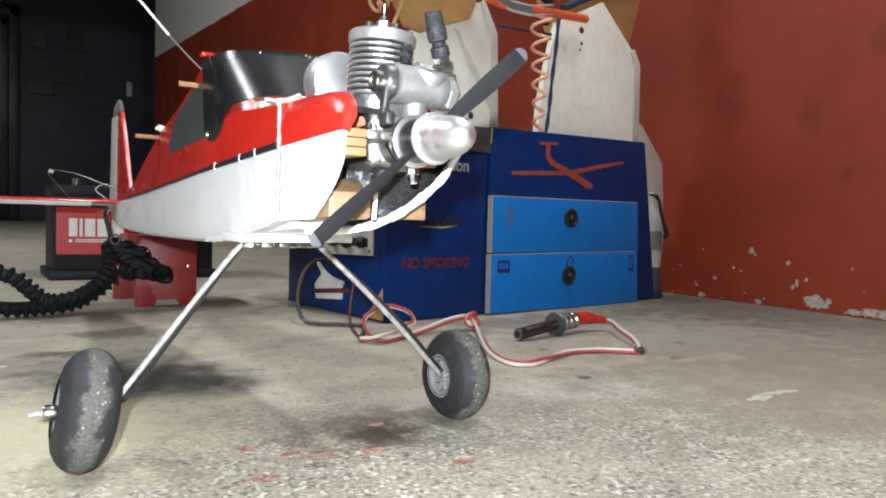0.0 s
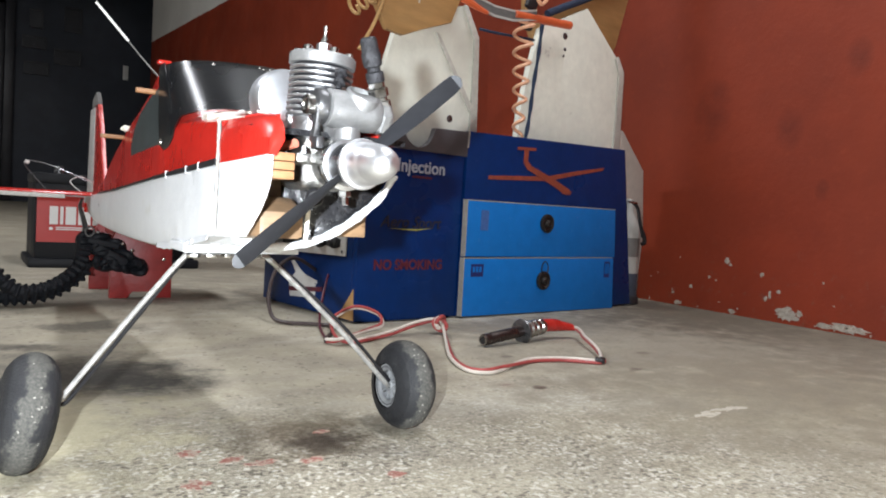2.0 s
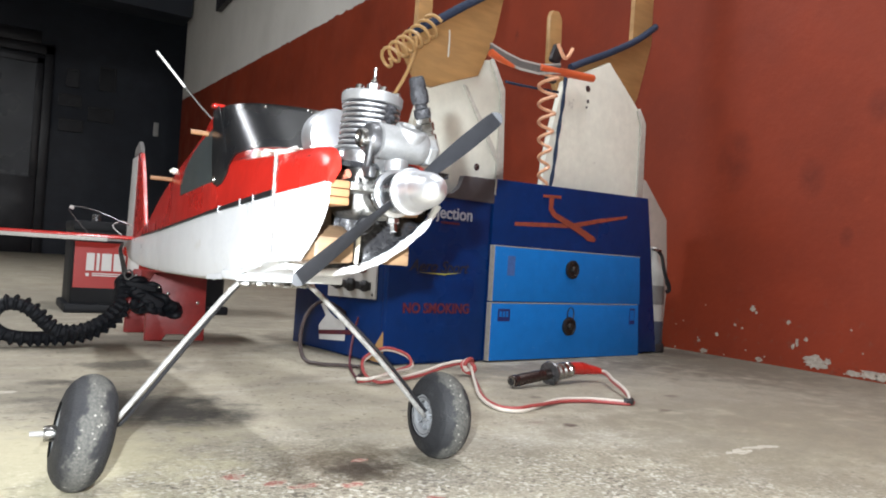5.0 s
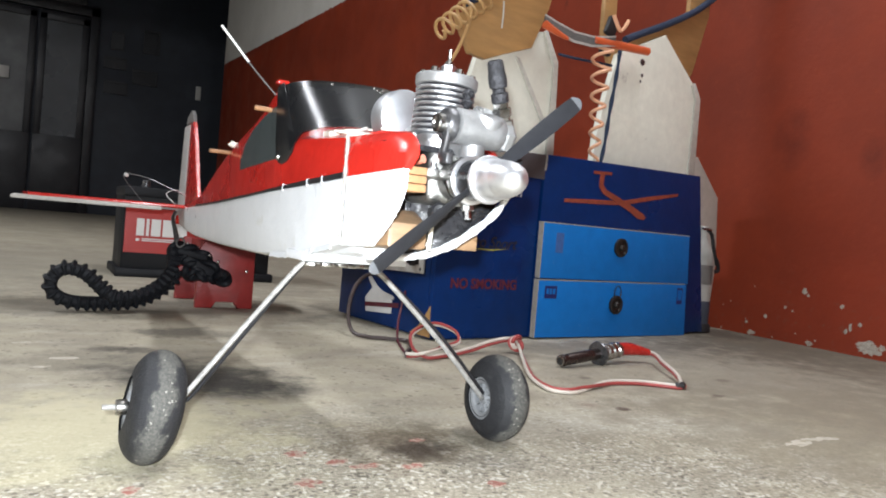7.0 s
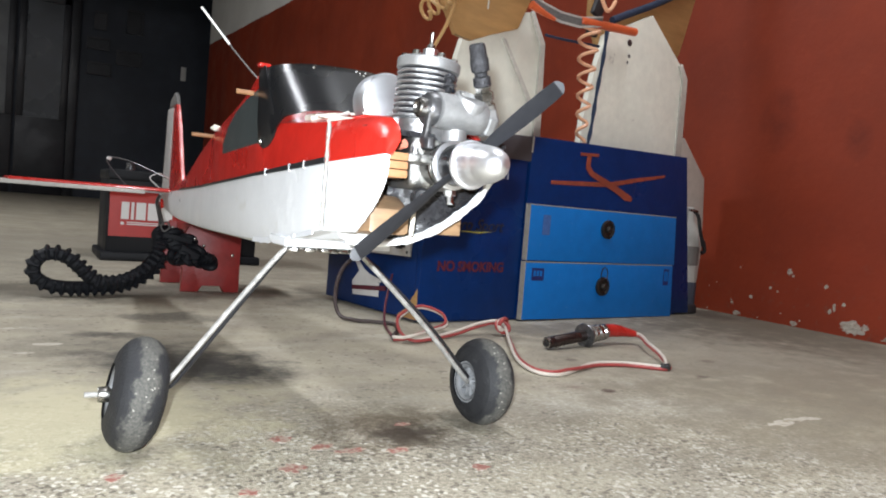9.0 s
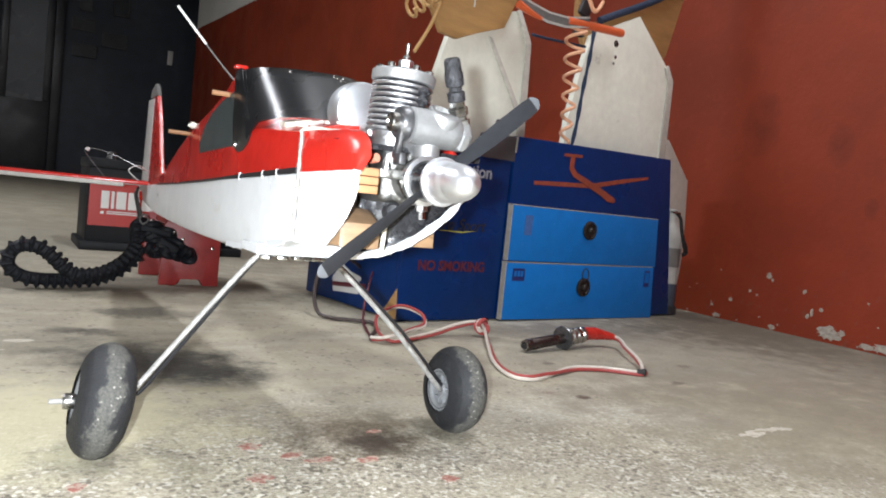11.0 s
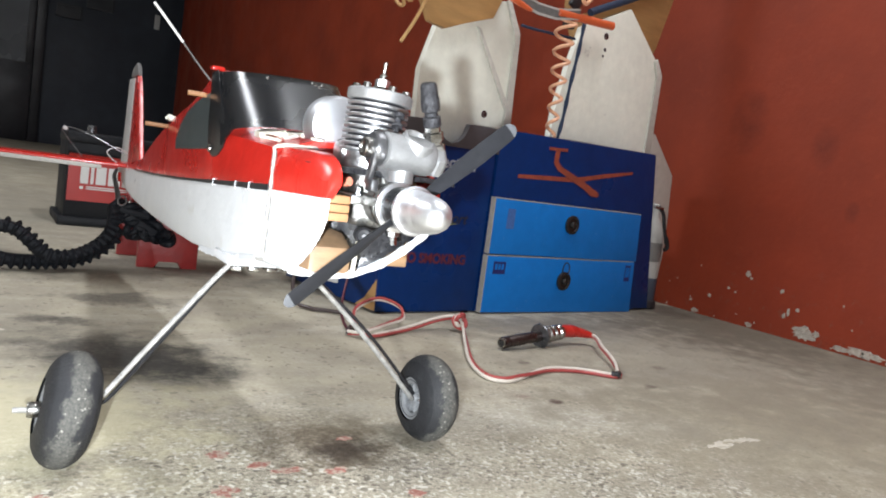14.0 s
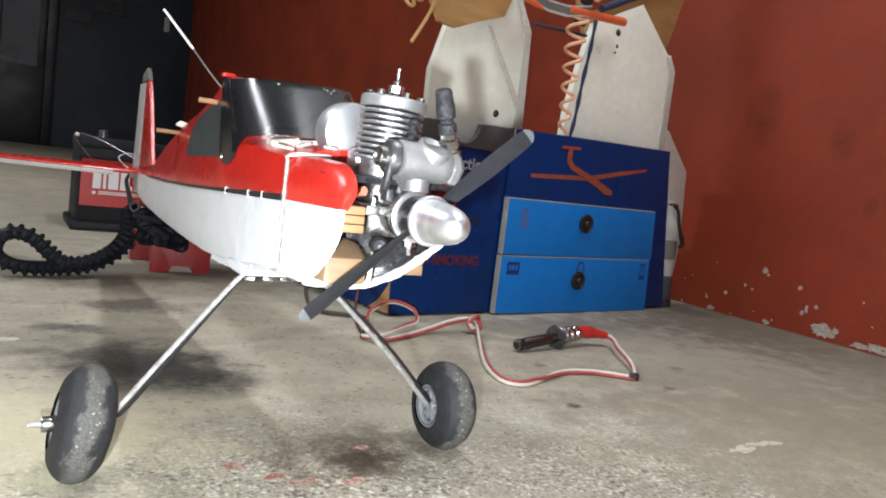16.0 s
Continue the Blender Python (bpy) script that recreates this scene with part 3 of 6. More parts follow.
for k, (x, y, rx, ry, n) in enumerate(((0.664, 0.422, 0.018, 0.004, 16), (0.636, 0.417, 0.018, 0.005, 16), (0.026, 0.908, 0.014, 0.006, 2), (0.062, 0.821, 0.010, 0.006, 2), (0.035, 0.78, 0.008, 0.004, 1), (0.10, 0.56, 0.012, 0.005, 2), (0.545, 0.500, 0.070, 0.022, 9))):
    for j in range(n):
        u, v = rng.gauss(0, 0.5), rng.gauss(0, 0.5)
        size = (0.45 if n > 5 else 0.8) * rng.uniform(0.5, 1.1) * (0.4 if k == 6 else 1.0)
        part("scrape", uneven_disc(x + rx * u, y + ry * v, 0.00002 * j, 0.016 * size, 0.0075 * size, 500 + 40 * k + j, thick=0.0005, points=18), SPOT_PALE, floor, "pale scrape on the concrete" if k + j == 0 else "")
# flaked plaster low on the red wall
flakes = [(0.776, 0.018, 0.024, 0.012), (0.664, 0.010, 0.034, 0.007), (0.706, 0.008, 0.012, 0.005), (0.890, 0.007, 0.008, 0.005), (0.909, 0.103, 0.006, 0.006), (0.812, 0.047, 0.003, 0.009), (0.820, 0.040, 0.003, 0.006),
          (0.831, 0.084, 0.004, 0.004), (1.020, 0.006, 0.009, 0.005), (1.034, 0.026, 0.004, 0.003), (0.990, 0.043, 0.004, 0.004), (0.947, 0.067, 0.003, 0.003), (0.795, 0.056, 0.004, 0.004), (0.900, 0.096, 0.003, 0.003), (0.752, 0.022, 0.006, 0.006)]
rng = random.Random(31)
flakes += [(rng.uniform(0.62, 1.10), 0.004 + 0.10 * rng.random() ** 3, rng.uniform(0.0010, 0.0026), rng.uniform(0.0010, 0.0024)) for _ in range(18)]
for k, (y, z, ry, rz) in enumerate(flakes):
    part("plaster_patch", uneven_disc(WALL_X, y, z, ry, rz, 90 + k, "x", 0.0012, 24 if ry > 0.005 else 9), PLASTER, wall_east, "flaked patch of bare plaster" if k == 0 else "")

# the hall's double door, plaques and picture, the hall's gloom put into their colours
door = thing("door_1", (-0.16, FAR_Y, 0), "closed wooden double door with frosted glass, hall gloom in its colours", "door", kind="structure")
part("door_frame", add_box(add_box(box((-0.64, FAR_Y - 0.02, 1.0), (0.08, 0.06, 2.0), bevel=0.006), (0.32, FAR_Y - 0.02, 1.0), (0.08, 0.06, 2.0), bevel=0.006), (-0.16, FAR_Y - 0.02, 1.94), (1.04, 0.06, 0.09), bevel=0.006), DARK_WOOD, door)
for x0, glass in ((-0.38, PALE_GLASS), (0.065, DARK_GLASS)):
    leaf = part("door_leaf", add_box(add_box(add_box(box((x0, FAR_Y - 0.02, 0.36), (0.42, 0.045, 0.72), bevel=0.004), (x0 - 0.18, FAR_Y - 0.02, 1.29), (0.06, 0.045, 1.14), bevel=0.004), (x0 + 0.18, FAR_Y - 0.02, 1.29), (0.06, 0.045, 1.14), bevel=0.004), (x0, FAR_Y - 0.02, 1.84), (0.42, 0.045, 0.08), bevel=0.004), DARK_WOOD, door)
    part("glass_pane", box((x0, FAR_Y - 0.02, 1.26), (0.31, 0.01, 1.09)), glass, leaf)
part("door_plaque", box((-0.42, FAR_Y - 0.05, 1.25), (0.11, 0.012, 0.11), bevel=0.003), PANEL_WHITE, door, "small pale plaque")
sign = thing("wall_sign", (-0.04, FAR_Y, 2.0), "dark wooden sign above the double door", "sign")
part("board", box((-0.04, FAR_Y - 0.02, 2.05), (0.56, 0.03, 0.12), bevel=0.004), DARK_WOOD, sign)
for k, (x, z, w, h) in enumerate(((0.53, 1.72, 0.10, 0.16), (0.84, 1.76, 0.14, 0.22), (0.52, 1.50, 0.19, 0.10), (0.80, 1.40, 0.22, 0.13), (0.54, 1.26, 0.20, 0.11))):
    pic = thing("picture_frame", (x, FAR_Y, z), "small picture frame on the hall wall, gloom in its colours", "picture", "hall pictures")
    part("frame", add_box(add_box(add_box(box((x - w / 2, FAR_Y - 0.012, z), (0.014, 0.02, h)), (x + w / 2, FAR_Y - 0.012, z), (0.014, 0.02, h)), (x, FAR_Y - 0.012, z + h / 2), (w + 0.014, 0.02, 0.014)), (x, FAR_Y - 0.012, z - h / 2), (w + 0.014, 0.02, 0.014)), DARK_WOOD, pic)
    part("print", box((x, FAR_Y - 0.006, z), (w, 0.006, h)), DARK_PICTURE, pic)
switch = thing("light_switch", (1.32, FAR_Y, 1.33), "pale light switch plate on the dark wall", "switch")
part("plate", box((1.32, FAR_Y - 0.006, 1.335), (0.05, 0.012, 0.14), bevel=0.003), PANEL_WHITE, switch)
frame_big = thing("notice_board", (WALL_X, 4.95, 1.9), "dark framed board hung on the white upper wall", "board")
part("backing", box((WALL_X - 0.012, 4.95, 2.30), (0.02, 1.10, 0.78), bevel=0.003), DARK_PICTURE, frame_big)
part("frame", add_box(add_box(add_box(box((WALL_X - 0.02, 4.40, 2.30), (0.036, 0.03, 0.80)), (WALL_X - 0.02, 5.50, 2.30), (0.036, 0.03, 0.80)), (WALL_X - 0.02, 4.95, 1.91), (0.036, 1.07, 0.03)), (WALL_X - 0.02, 4.95, 2.69), (0.036, 1.07, 0.03)), DARK_WOOD, frame_big)

# ---------- the field box ----------
TURN = radians(8.6)
BO = Vector((0.545, 0.932, 0.0))
BU, BV, UP = Vector((math.cos(TURN), math.sin(TURN), 0)), Vector((-math.sin(TURN), math.cos(TURN), 0)), Vector((0, 0, 1))
BROT = Matrix.Rotation(TURN, 3, "Z")


def bp(u, v, z):
    return BO + BU * u + BV * v + UP * z


def face_plate(outline, v, thick, bevel=0.0):
    """A plate in the box's front plane: outline in (u, z), its front at depth v."""
    return prism(outline, bp(0, v, 0), BU, UP, BV * thick, bevel)


def rect(u0, u1, z0, z1):
    return [(u0, z0), (u1, z0), (u1, z1), (u0, z1)]


field_box = thing("field_box", bp(0.3, 0.13, 0), "navy blue wooden model field box with two sky-blue drawers", "tool box")
# front: the lower part with the half-round notch in its top rail, and the tall drawer part
part("front_panel", face_plate([(-0.02, 0.004), (0.172, 0.004), (0.172, 0.256), (-0.02, 0.256)], 0.0, 0.012, 0.0015), NAVY, field_box)
notch = [(0.0775 + 0.030 * math.cos(a), 0.290 - 0.032 * math.sin(a)) for a in [math.pi * k / 14 for k in range(15)]]
rail = [(-0.02, 0.2535), (0.1765, 0.2535), (0.1765, 0.2925)] + [(0.112, 0.2905)] + notch + [(0.043, 0.2865), (-0.02, 0.284)]
part("top_rail", face_plate(rail, -0.0025, 0.010, 0.0008), CHARCOAL, field_box, "charcoal rail with a half-round notch")
part("drawer_front", face_plate([(0.174, 0.004), (0.646, 0.004), (0.592, 0.306), (0.178, 0.294)], -0.001, 0.012, 0.0015), NAVY, field_box)
part("worn_corner", face_plate([(0.1745, 0.268), (0.1775, 0.268), (0.1790, 0.2935), (0.1755, 0.2930)], -0.0035, 0.003), RAW_EDGE, field_box, "chipped bare corner of the rail")
part("left_end", prism([(0.012, 0.004), (0.27, 0.004), (0.27, 0.284), (0.012, 0.256)], bp(-0.02, 0, 0), BV, UP, BU * 0.012, 0.0015), NAVY, field_box)
part("right_end", loft([[bp(0.632, v, 0.004), bp(0.644, v, 0.004), bp(0.592, v, 0.292), bp(0.580, v, 0.290)] for v in (0.012, 0.27)]), NAVY, field_box)
part("back_panel", face_plate(rect(-0.008, 0.618, 0.004, 0.28), 0.258, 0.012), NAVY, field_box)
part("bottom", prism(rect(-0.008, 0.618, 0.012, 0.258), bp(0, 0, 0.0), BU, BV, UP * 0.010), NAVY, field_box)
part("inner_shelf", prism(rect(-0.008, 0.60, 0.013, 0.257), bp(0, 0, 0.235), BU, BV, UP * 0.008), NAVY, field_box)
for z0, z1, slant in ((0.098, 0.186, 0.0), (0.003, 0.0945, 0.004)):
    drawer = part("drawer", face_plate([(0.176 - slant * 0.2, z0), (0.568 + slant, z0 - (0.003 if slant else 0)), (0.560 + slant, z1 + 0.002), (0.174, z1)], -0.012, 0.011, 0.0012), SKY_BLUE, field_box, "sky-blue drawer with a round dark pull")
    part("edge_strip", face_plate([(0.1746, z0), (0.1758, z0), (0.1750, z1), (0.1738, z1)], -0.0122, 0.010), RAW_EDGE, drawer)
    part("top_edge", face_plate([(0.174, z1 + 0.0002), (0.560, z1 + 0.0022), (0.560, z1 + 0.0036), (0.174, z1 + 0.0016)], -0.0115, 0.010), RAW_EDGE, drawer)
    zc = 0.156 if z0 > 0.05 else 0.057
    pull = part("pull", lathe(bp(0.362, -0.012, zc), -BV, [(0.0155, 0), (0.0165, 0.002), (0.0160, 0.005), (0.0125, 0.006), (0.0115, 0.0035), (0.006, 0.003), (0.0055, 0.0065), (0.004, 0.0085), (0.0015, 0.009)], 36), DARK_KNOB, drawer, "round dark bronze pull")
    if z0 < 0.05:
        part("ring", tube([bp(0.362 + 0.0085 * math.cos(a), -0.0165, 0.078 + 0.012 * math.sin(a)) for a in [2 * math.pi * k / 16 for k in range(16)]], 0.0010, 6, 3, True), DARK_KNOB, pull)
part("gap_strip", face_plate([(0.40, 0.0950), (0.50, 0.0962), (0.50, 0.0982), (0.40, 0.0970)], -0.0115, 0.010), RAW_EDGE, field_box, "pale bare strip between the drawers")
for u0, u1, z0, z1 in ((0.190, 0.217, 0.066, 0.086), (0.537, 0.553, 0.060, 0.090)):
    st = part("sticker", face_plate(rect(u0, u1, z0, z1), -0.0126, 0.0012), STICKER, field_box, "small navy maker's sticker")
    w = u1 - u0
    for k in range(3):
        part("print_bar", face_plate(rect(u0 + w * (0.12 + 0.27 * k), u0 + w * (0.30 + 0.27 * k), z0 + 0.007, z1 - 0.004), -0.0130, 0.0010), SKY_BLUE, st)
part("faded_sticker", face_plate(rect(0.205, 0.222, 0.140, 0.172), -0.0125, 0.001), surface("faded_grey_sticker", (0.05, 0.13, 0.36), 0.5, vary=0.25, grain=200), field_box, "faded grey sticker")

# the orange painted sailplane on the upper front
for name, line in (("painted_wing", [(0.226, 0.2225), (0.30, 0.226), (0.372, 0.230), (0.378, 0.2375), (0.30, 0.2335), (0.226, 0.2285)]),
                   ("painted_wing", [(0.372, 0.230), (0.45, 0.246), (0.526, 0.2605), (0.527, 0.2655), (0.45, 0.2535), (0.372, 0.2385)]),
                   ("painted_body", [(0.307, 0.280), (0.306, 0.256), (0.318, 0.245), (0.360, 0.231), (0.395, 0.219), (0.415, 0.210), (0.432, 0.209), (0.437, 0.214), (0.430, 0.219), (0.402, 0.229), (0.368, 0.240), (0.325, 0.2525), (0.3165, 0.260), (0.3175, 0.280)]),
                   ("painted_tail", [(0.290, 0.276), (0.335, 0.2785), (0.335, 0.2835), (0.290, 0.281)])):
    part(name, face_plate(line, {"painted_wing": -0.0016, "painted_body": -0.0020, "painted_tail": -0.0024}[name], 0.0012), ORANGE_PAINT, field_box)
# lettering on the lower front
part("lettering", lettering("Injection", 0.0265, bp(0.041, -0.0008, 0.2215), BU, UP, 0.0005), PALE_LETTER, field_box, "pale word on the navy panel")
part("sub_line", face_plate(rect(0.070, 0.108, 0.2135, 0.2165), -0.0006, 0.001), RED_LETTER, field_box, "thin dark red line under the word")
part("lettering", lettering("Aero Sport", 0.0245, bp(0.016, -0.0008, 0.1395), BU, UP, 0.0002, 0.35), BLACK_LETTER, field_box, "black script words with a yellow underline")
part("underline", face_plate([(0.030, 0.1375), (0.082, 0.1350), (0.115, 0.1395), (0.082, 0.1375)], -0.0012, 0.001), OLIVE_LETTER, field_box)
part("lettering", lettering("NO SMOKING", 0.0205, bp(0.008, -0.0008, 0.0775), BU, UP, 0.0007), RED_LETTER, field_box, "red warning letters")
# switch panel and stickers on the end
panel = part("switch_panel", prism([(0.026, 0.094), (0.158, 0.090), (0.158, 0.186), (0.026, 0.188)], bp(-0.0200, 0, 0), BV, UP, -BU * 0.004, 0.0008), PANEL_WHITE, field_box, "white switch panel with knobs and sockets")
for v, z, r in ((0.050, 0.112, 0.0085), (0.088, 0.112, 0.010), (0.125, 0.112, 0.009)):
    part("knob", lathe(bp(-0.024, v, z), -BU, [(r, 0), (r, 0.006), (r * 0.7, 0.0075), (r * 0.65, 0.012), (r * 0.5, 0.013)], 20), BLACK_RUBBER, panel)
part("label_strip", box(bp(-0.0245, 0.090, 0.112), (0.001, 0.105, 0.012), BROT), BLACK_RUBBER, panel)
for z in (0.160, 0.172):
    part("print_bar", box(bp(-0.0245, 0.090, z), (0.001, 0.085, 0.0035), BROT), RED_LETTER, panel)
part("rocker", box(bp(-0.026, 0.105, 0.140), (0.008, 0.030, 0.018), BROT, 0.0015), RED_LETTER, panel, "red rocker switch")
part("socket", lathe(bp(-0.024, 0.058, 0.139), -BU, [(0.008, 0), (0.008, 0.006), (0.005, 0.007), (0.004, 0.004)], 18), RED_LETTER, panel, "red socket")
for v, z in ((0.032, 0.100), (0.032, 0.181), (0.152, 0.180), (0.142, 0.138)):
    part("screw", lathe(bp(-0.024, v, z), -BU, [(0.0025, 0), (0.0022, 0.001), (0.0005, 0.0012)], 10), STEEL_DARK, panel)
part("label_strip", box(bp(-0.0245, 0.058, 0.152), (0.001, 0.018, 0.003), BROT), BLACK_RUBBER, panel)
deco = part("sticker", prism([(0.105, 0.024), (0.180, 0.018), (0.185, 0.040), (0.165, 0.058), (0.185, 0.078), (0.178, 0.080), (0.150, 0.062), (0.105, 0.045)], bp(-0.0195, 0, 0), BV, UP, -BU * 0.0012), PANEL_WHITE, field_box, "white and red aeroplane sticker")
part("stripe", prism([(0.085, 0.036), (0.182, 0.026), (0.182, 0.033), (0.085, 0.043)], bp(-0.0206, 0, 0), BV, UP, -BU * 0.001), RED_LETTER, deco)
part("stripe", prism([(0.100, 0.046), (0.140, 0.052), (0.138, 0.057), (0.100, 0.051)], bp(-0.0206, 0, 0), BV, UP, -BU * 0.001), PANEL_WHITE, deco)
part("scuffed_corner", prism([(0.001, 0.0045), (0.052, 0.0045), (0.030, 0.018), (0.012, 0.040), (0.004, 0.050)], bp(-0.0195, 0, 0), BV, UP, -BU * 0.001), PLY, field_box, "bare scuffed plywood corner")

# cradle boards that stand in the box
cradle = thing("cradle_stand", bp(0.46, 0.05, 0.243), "white cradle board with a tan plywood fork and blue foam", "cradle", "cradles in the box")
part("board", face_plate([(0.336, 0.245), (0.580, 0.245), (0.590, 0.300), (0.638, 0.308), (0.633, 0.465), (0.612, 0.492), (0.512, 0.566), (0.383, 0.503), (0.362, 0.430), (0.344, 0.350)], 0.050, 0.012, 0.0012), BOARD_WHITE, cradle)
part("board_layer", face_plate([(0.618, 0.306), (0.6395, 0.308), (0.6360, 0.466), (0.614, 0.494), (0.605, 0.488), (0.620, 0.462)], 0.0462, 0.004, 0.0008), BOARD_EDGE, cradle, "second white layer along the edge")
part("fork", face_plate([(0.400, 0.42), (0.580, 0.44), (0.625, 0.520), (0.662, 0.640), (0.660, 0.88), (0.600, 0.88), (0.598, 0.632), (0.425, 0.540), (0.384, 0.525), (0.382, 0.620), (0.372, 0.632), (0.356, 0.630), (0.350, 0.618), (0.352, 0.535), (0.378, 0.485)], 0.063, 0.010, 0.001), PLY, cradle, "bare tan plywood fork")
part("foam_edge", tube([bp(0.405, 0.057, 0.534), bp(0.45, 0.056, 0.556), bp(0.52, 0.056, 0.589), bp(0.60, 0.056, 0.632), bp(0.658, 0.057, 0.672), bp(0.668, 0.062, 0.678)], 0.0068, 10), BLUE_FOAM, cradle, "dark blue foam lining")
for u, z, r in ((0.451, 0.502, 0.0064), (0.453, 0.478, 0.0036), (0.450, 0.466, 0.0026)):
    part("hole", lathe(bp(u, 0.0502, z), -BV, [(r, 0), (r, 0.0006), (r * 0.6, 0.0012), (r * 0.3, 0.0013)], 14), STEEL_DARK, cradle)
part("cord", tube([bp(0.384, 0.0480, 0.510), bp(0.380, 0.0478, 0.46), bp(0.372, 0.0480, 0.40), bp(0.366, 0.0478, 0.34), bp(0.358, 0.0480, 0.29), bp(0.356, 0.0480, 0.25)], lambda s: 0.0034 + 0.0008 * math.sin(40 * s), 8), BLUE_FOAM, cradle, "dark blue cord down the board")

cradle_two = thing("cradle_stand", bp(0.15, 0.05, 0.243), "scuffed white cradle board under a tan plywood fork", "cradle", "cradles in the box")
part("board", face_plate([(0.044, 0.250), (0.240, 0.250), (0.2385, 0.310), (0.2285, 0.455), (0.199, 0.500), (0.088, 0.474), (0.060, 0.430), (0.040, 0.362), (0.042, 0.310)], 0.050, 0.012, 0.0012), BOARD_WHITE, cradle_two)
part("board_layer", face_plate([(0.222, 0.250), (0.2415, 0.250), (0.2310, 0.455), (0.200, 0.503), (0.193, 0.498), (0.222, 0.448)], 0.0455, 0.005, 0.0008), BOARD_EDGE, cradle_two, "second white layer along the edge")
part("batten", face_plate([(0.137, 0.446), (0.145, 0.445), (0.222, 0.345), (0.222, 0.330), (0.214, 0.340)], 0.0462, 0.004, 0.0008), BOARD_EDGE, cradle_two, "slanted batten on the board")
part("fork", face_plate([(0.002, 0.478), (0.029, 0.492), (0.029, 0.680), (0.054, 0.680), (0.054, 0.520), (0.158, 0.596), (0.162, 0.88), (0.198, 0.88), (0.204, 0.600), (0.190, 0.535), (0.158, 0.462), (0.100, 0.440), (0.066, 0.425), (0.034, 0.428), (0.017, 0.455)], 0.035, 0.010, 0.001), PLY, cradle_two, "bare tan plywood fork")
part("foam_edge", tube([bp(0.012, 0.030, 0.496), bp(0.06, 0.029, 0.526), bp(0.11, 0.029, 0.561), bp(0.165, 0.029, 0.598), bp(0.212, 0.031, 0.630)], 0.0068, 10), BLUE_FOAM, cradle_two, "dark blue foam lining")
part("hole", lathe(bp(0.180, 0.0502, 0.316), -BV, [(0.006, 0), (0.006, 0.0006), (0.003, 0.0012)], 14), STEEL_DARK, cradle_two)
part("drip", tube([bp(0.091, 0.0348, 0.520), bp(0.092, 0.0345, 0.504), bp(0.0915, 0.0347, 0.478)], 0.0014, 6), BOARD_EDGE, cradle_two, "pale glue drip")


def helix(a, b, r, turns, wire, shrink=0.3):
    a, b = Vector(a), Vector(b)
    t = frame_of(b - a)
    n = int(turns * 14)
    pts = []
    for k in range(n + 1):
        s = k / n
        q = r * (1 - shrink * s)
        pts.append(a.lerp(b, s) + t @ Vector((q * math.cos(2 * math.pi * turns * s), q * math.sin(2 * math.pi * turns * s), 0)))
    return add_tube(bmesh.new(), pts, wire, 8)


coil = thing("coiled_tube", bp(0.31, 0.03, 0.294), "peach coiled air tube hanging beside the cradle board", "tube")
part("coil", helix(bp(0.310, 0.022, 0.504), bp(0.316, 0.026, 0.302), 0.0180, 6.5, 0.0030, 0.60), COIL, coil)
part("knot", tube([bp(0.325, 0.018, 0.552), bp(0.338, 0.014, 0.530), bp(0.352, 0.016, 0.536), bp(0.364, 0.018, 0.552)], 0.0034, 8), COIL, coil)
coil_two = thing("coiled_tube", bp(0.03, 0.015, 0.44), "tan coiled air tube bunched on the plywood fork", "tube")
part("coil", helix(bp(0.046, 0.016, 0.514), bp(-0.044, 0.012, 0.438), 0.0165, 7.0, 0.0026, 0.25), COIL_TAN, coil_two)
part("tail", tube([bp(0.012, 0.012, 0.492), bp(0.008, 0.010, 0.462), bp(-0.006, 0.010, 0.424), bp(-0.029, 0.010, 0.383)], 0.0026, 8), COIL_TAN, coil_two)
handle = thing("orange_tube", bp(0.37, 0.03, 0.51), "orange plastic tube lying across the cradle", "tube")
part("tube", rod(bp(0.288, 0.026, 0.503), bp(0.439, 0.030, 0.516), 0.0072, 20), ORANGE, handle)
clip = thing("rubber_clip", bp(0.34, 0.035, 0.50), "black rubber clip behind the orange tube", "clip")
part("body", add_box(box(bp(0.345, 0.039, 0.540), (0.024, 0.010, 0.034), BROT @ Matrix.Rotation(0.35, 3, "Y"), 0.003), bp(0.334, 0.039, 0.500), (0.024, 0.010, 0.024), BROT, 0.003), BLACK_RUBBER, clip)
strap = thing("grey_strap", bp(0.25, 0.03, 0.51), "grey woven strap slung between the cradles", "strap")
for name, dz, half, mat, off in (("web", 0.0, 0.0065, STRAP, 0.0), ("edge", 0.0075, 0.0016, STRAP_EDGE, -0.0004), ("edge", -0.0078, 0.0018, STRAP_EDGE, -0.0004)):
    line = [(0.170, 0.508), (0.200, 0.502), (0.240, 0.497), (0.285, 0.499), (0.340, 0.512)]
    rings = [[bp(u, 0.022 + off, z + dz - half), bp(u, 0.022 + off, z + dz + half), bp(u, 0.025 + off, z + dz + half), bp(u, 0.025 + off, z + dz - half)] for u, z in line]
    part(name, loft(rings), mat, strap)
part("orange_end", tube([bp(0.168, 0.020, 0.500), bp(0.195, 0.019, 0.493), bp(0.222, 0.020, 0.489)], lambda s: 0.006 * (1 - 0.7 * s) + 0.001, 8), ORANGE, strap)
cord = thing("dark_cord", bp(0.27, 0.05, 0.44), "thin dark cord stretched between the cradles", "cord")
part("cord", tube([bp(0.232, 0.048, 0.470), bp(0.27, 0.047, 0.471), bp(0.365, 0.048, 0.478)], 0.0024, 8), BLUE_FOAM, cord)

# beside the box, against the wall
hexboard = thing("beige_board", bp(0.69, 0.055, 0), "beige hardboard cut-off leaning beside the box", "board")
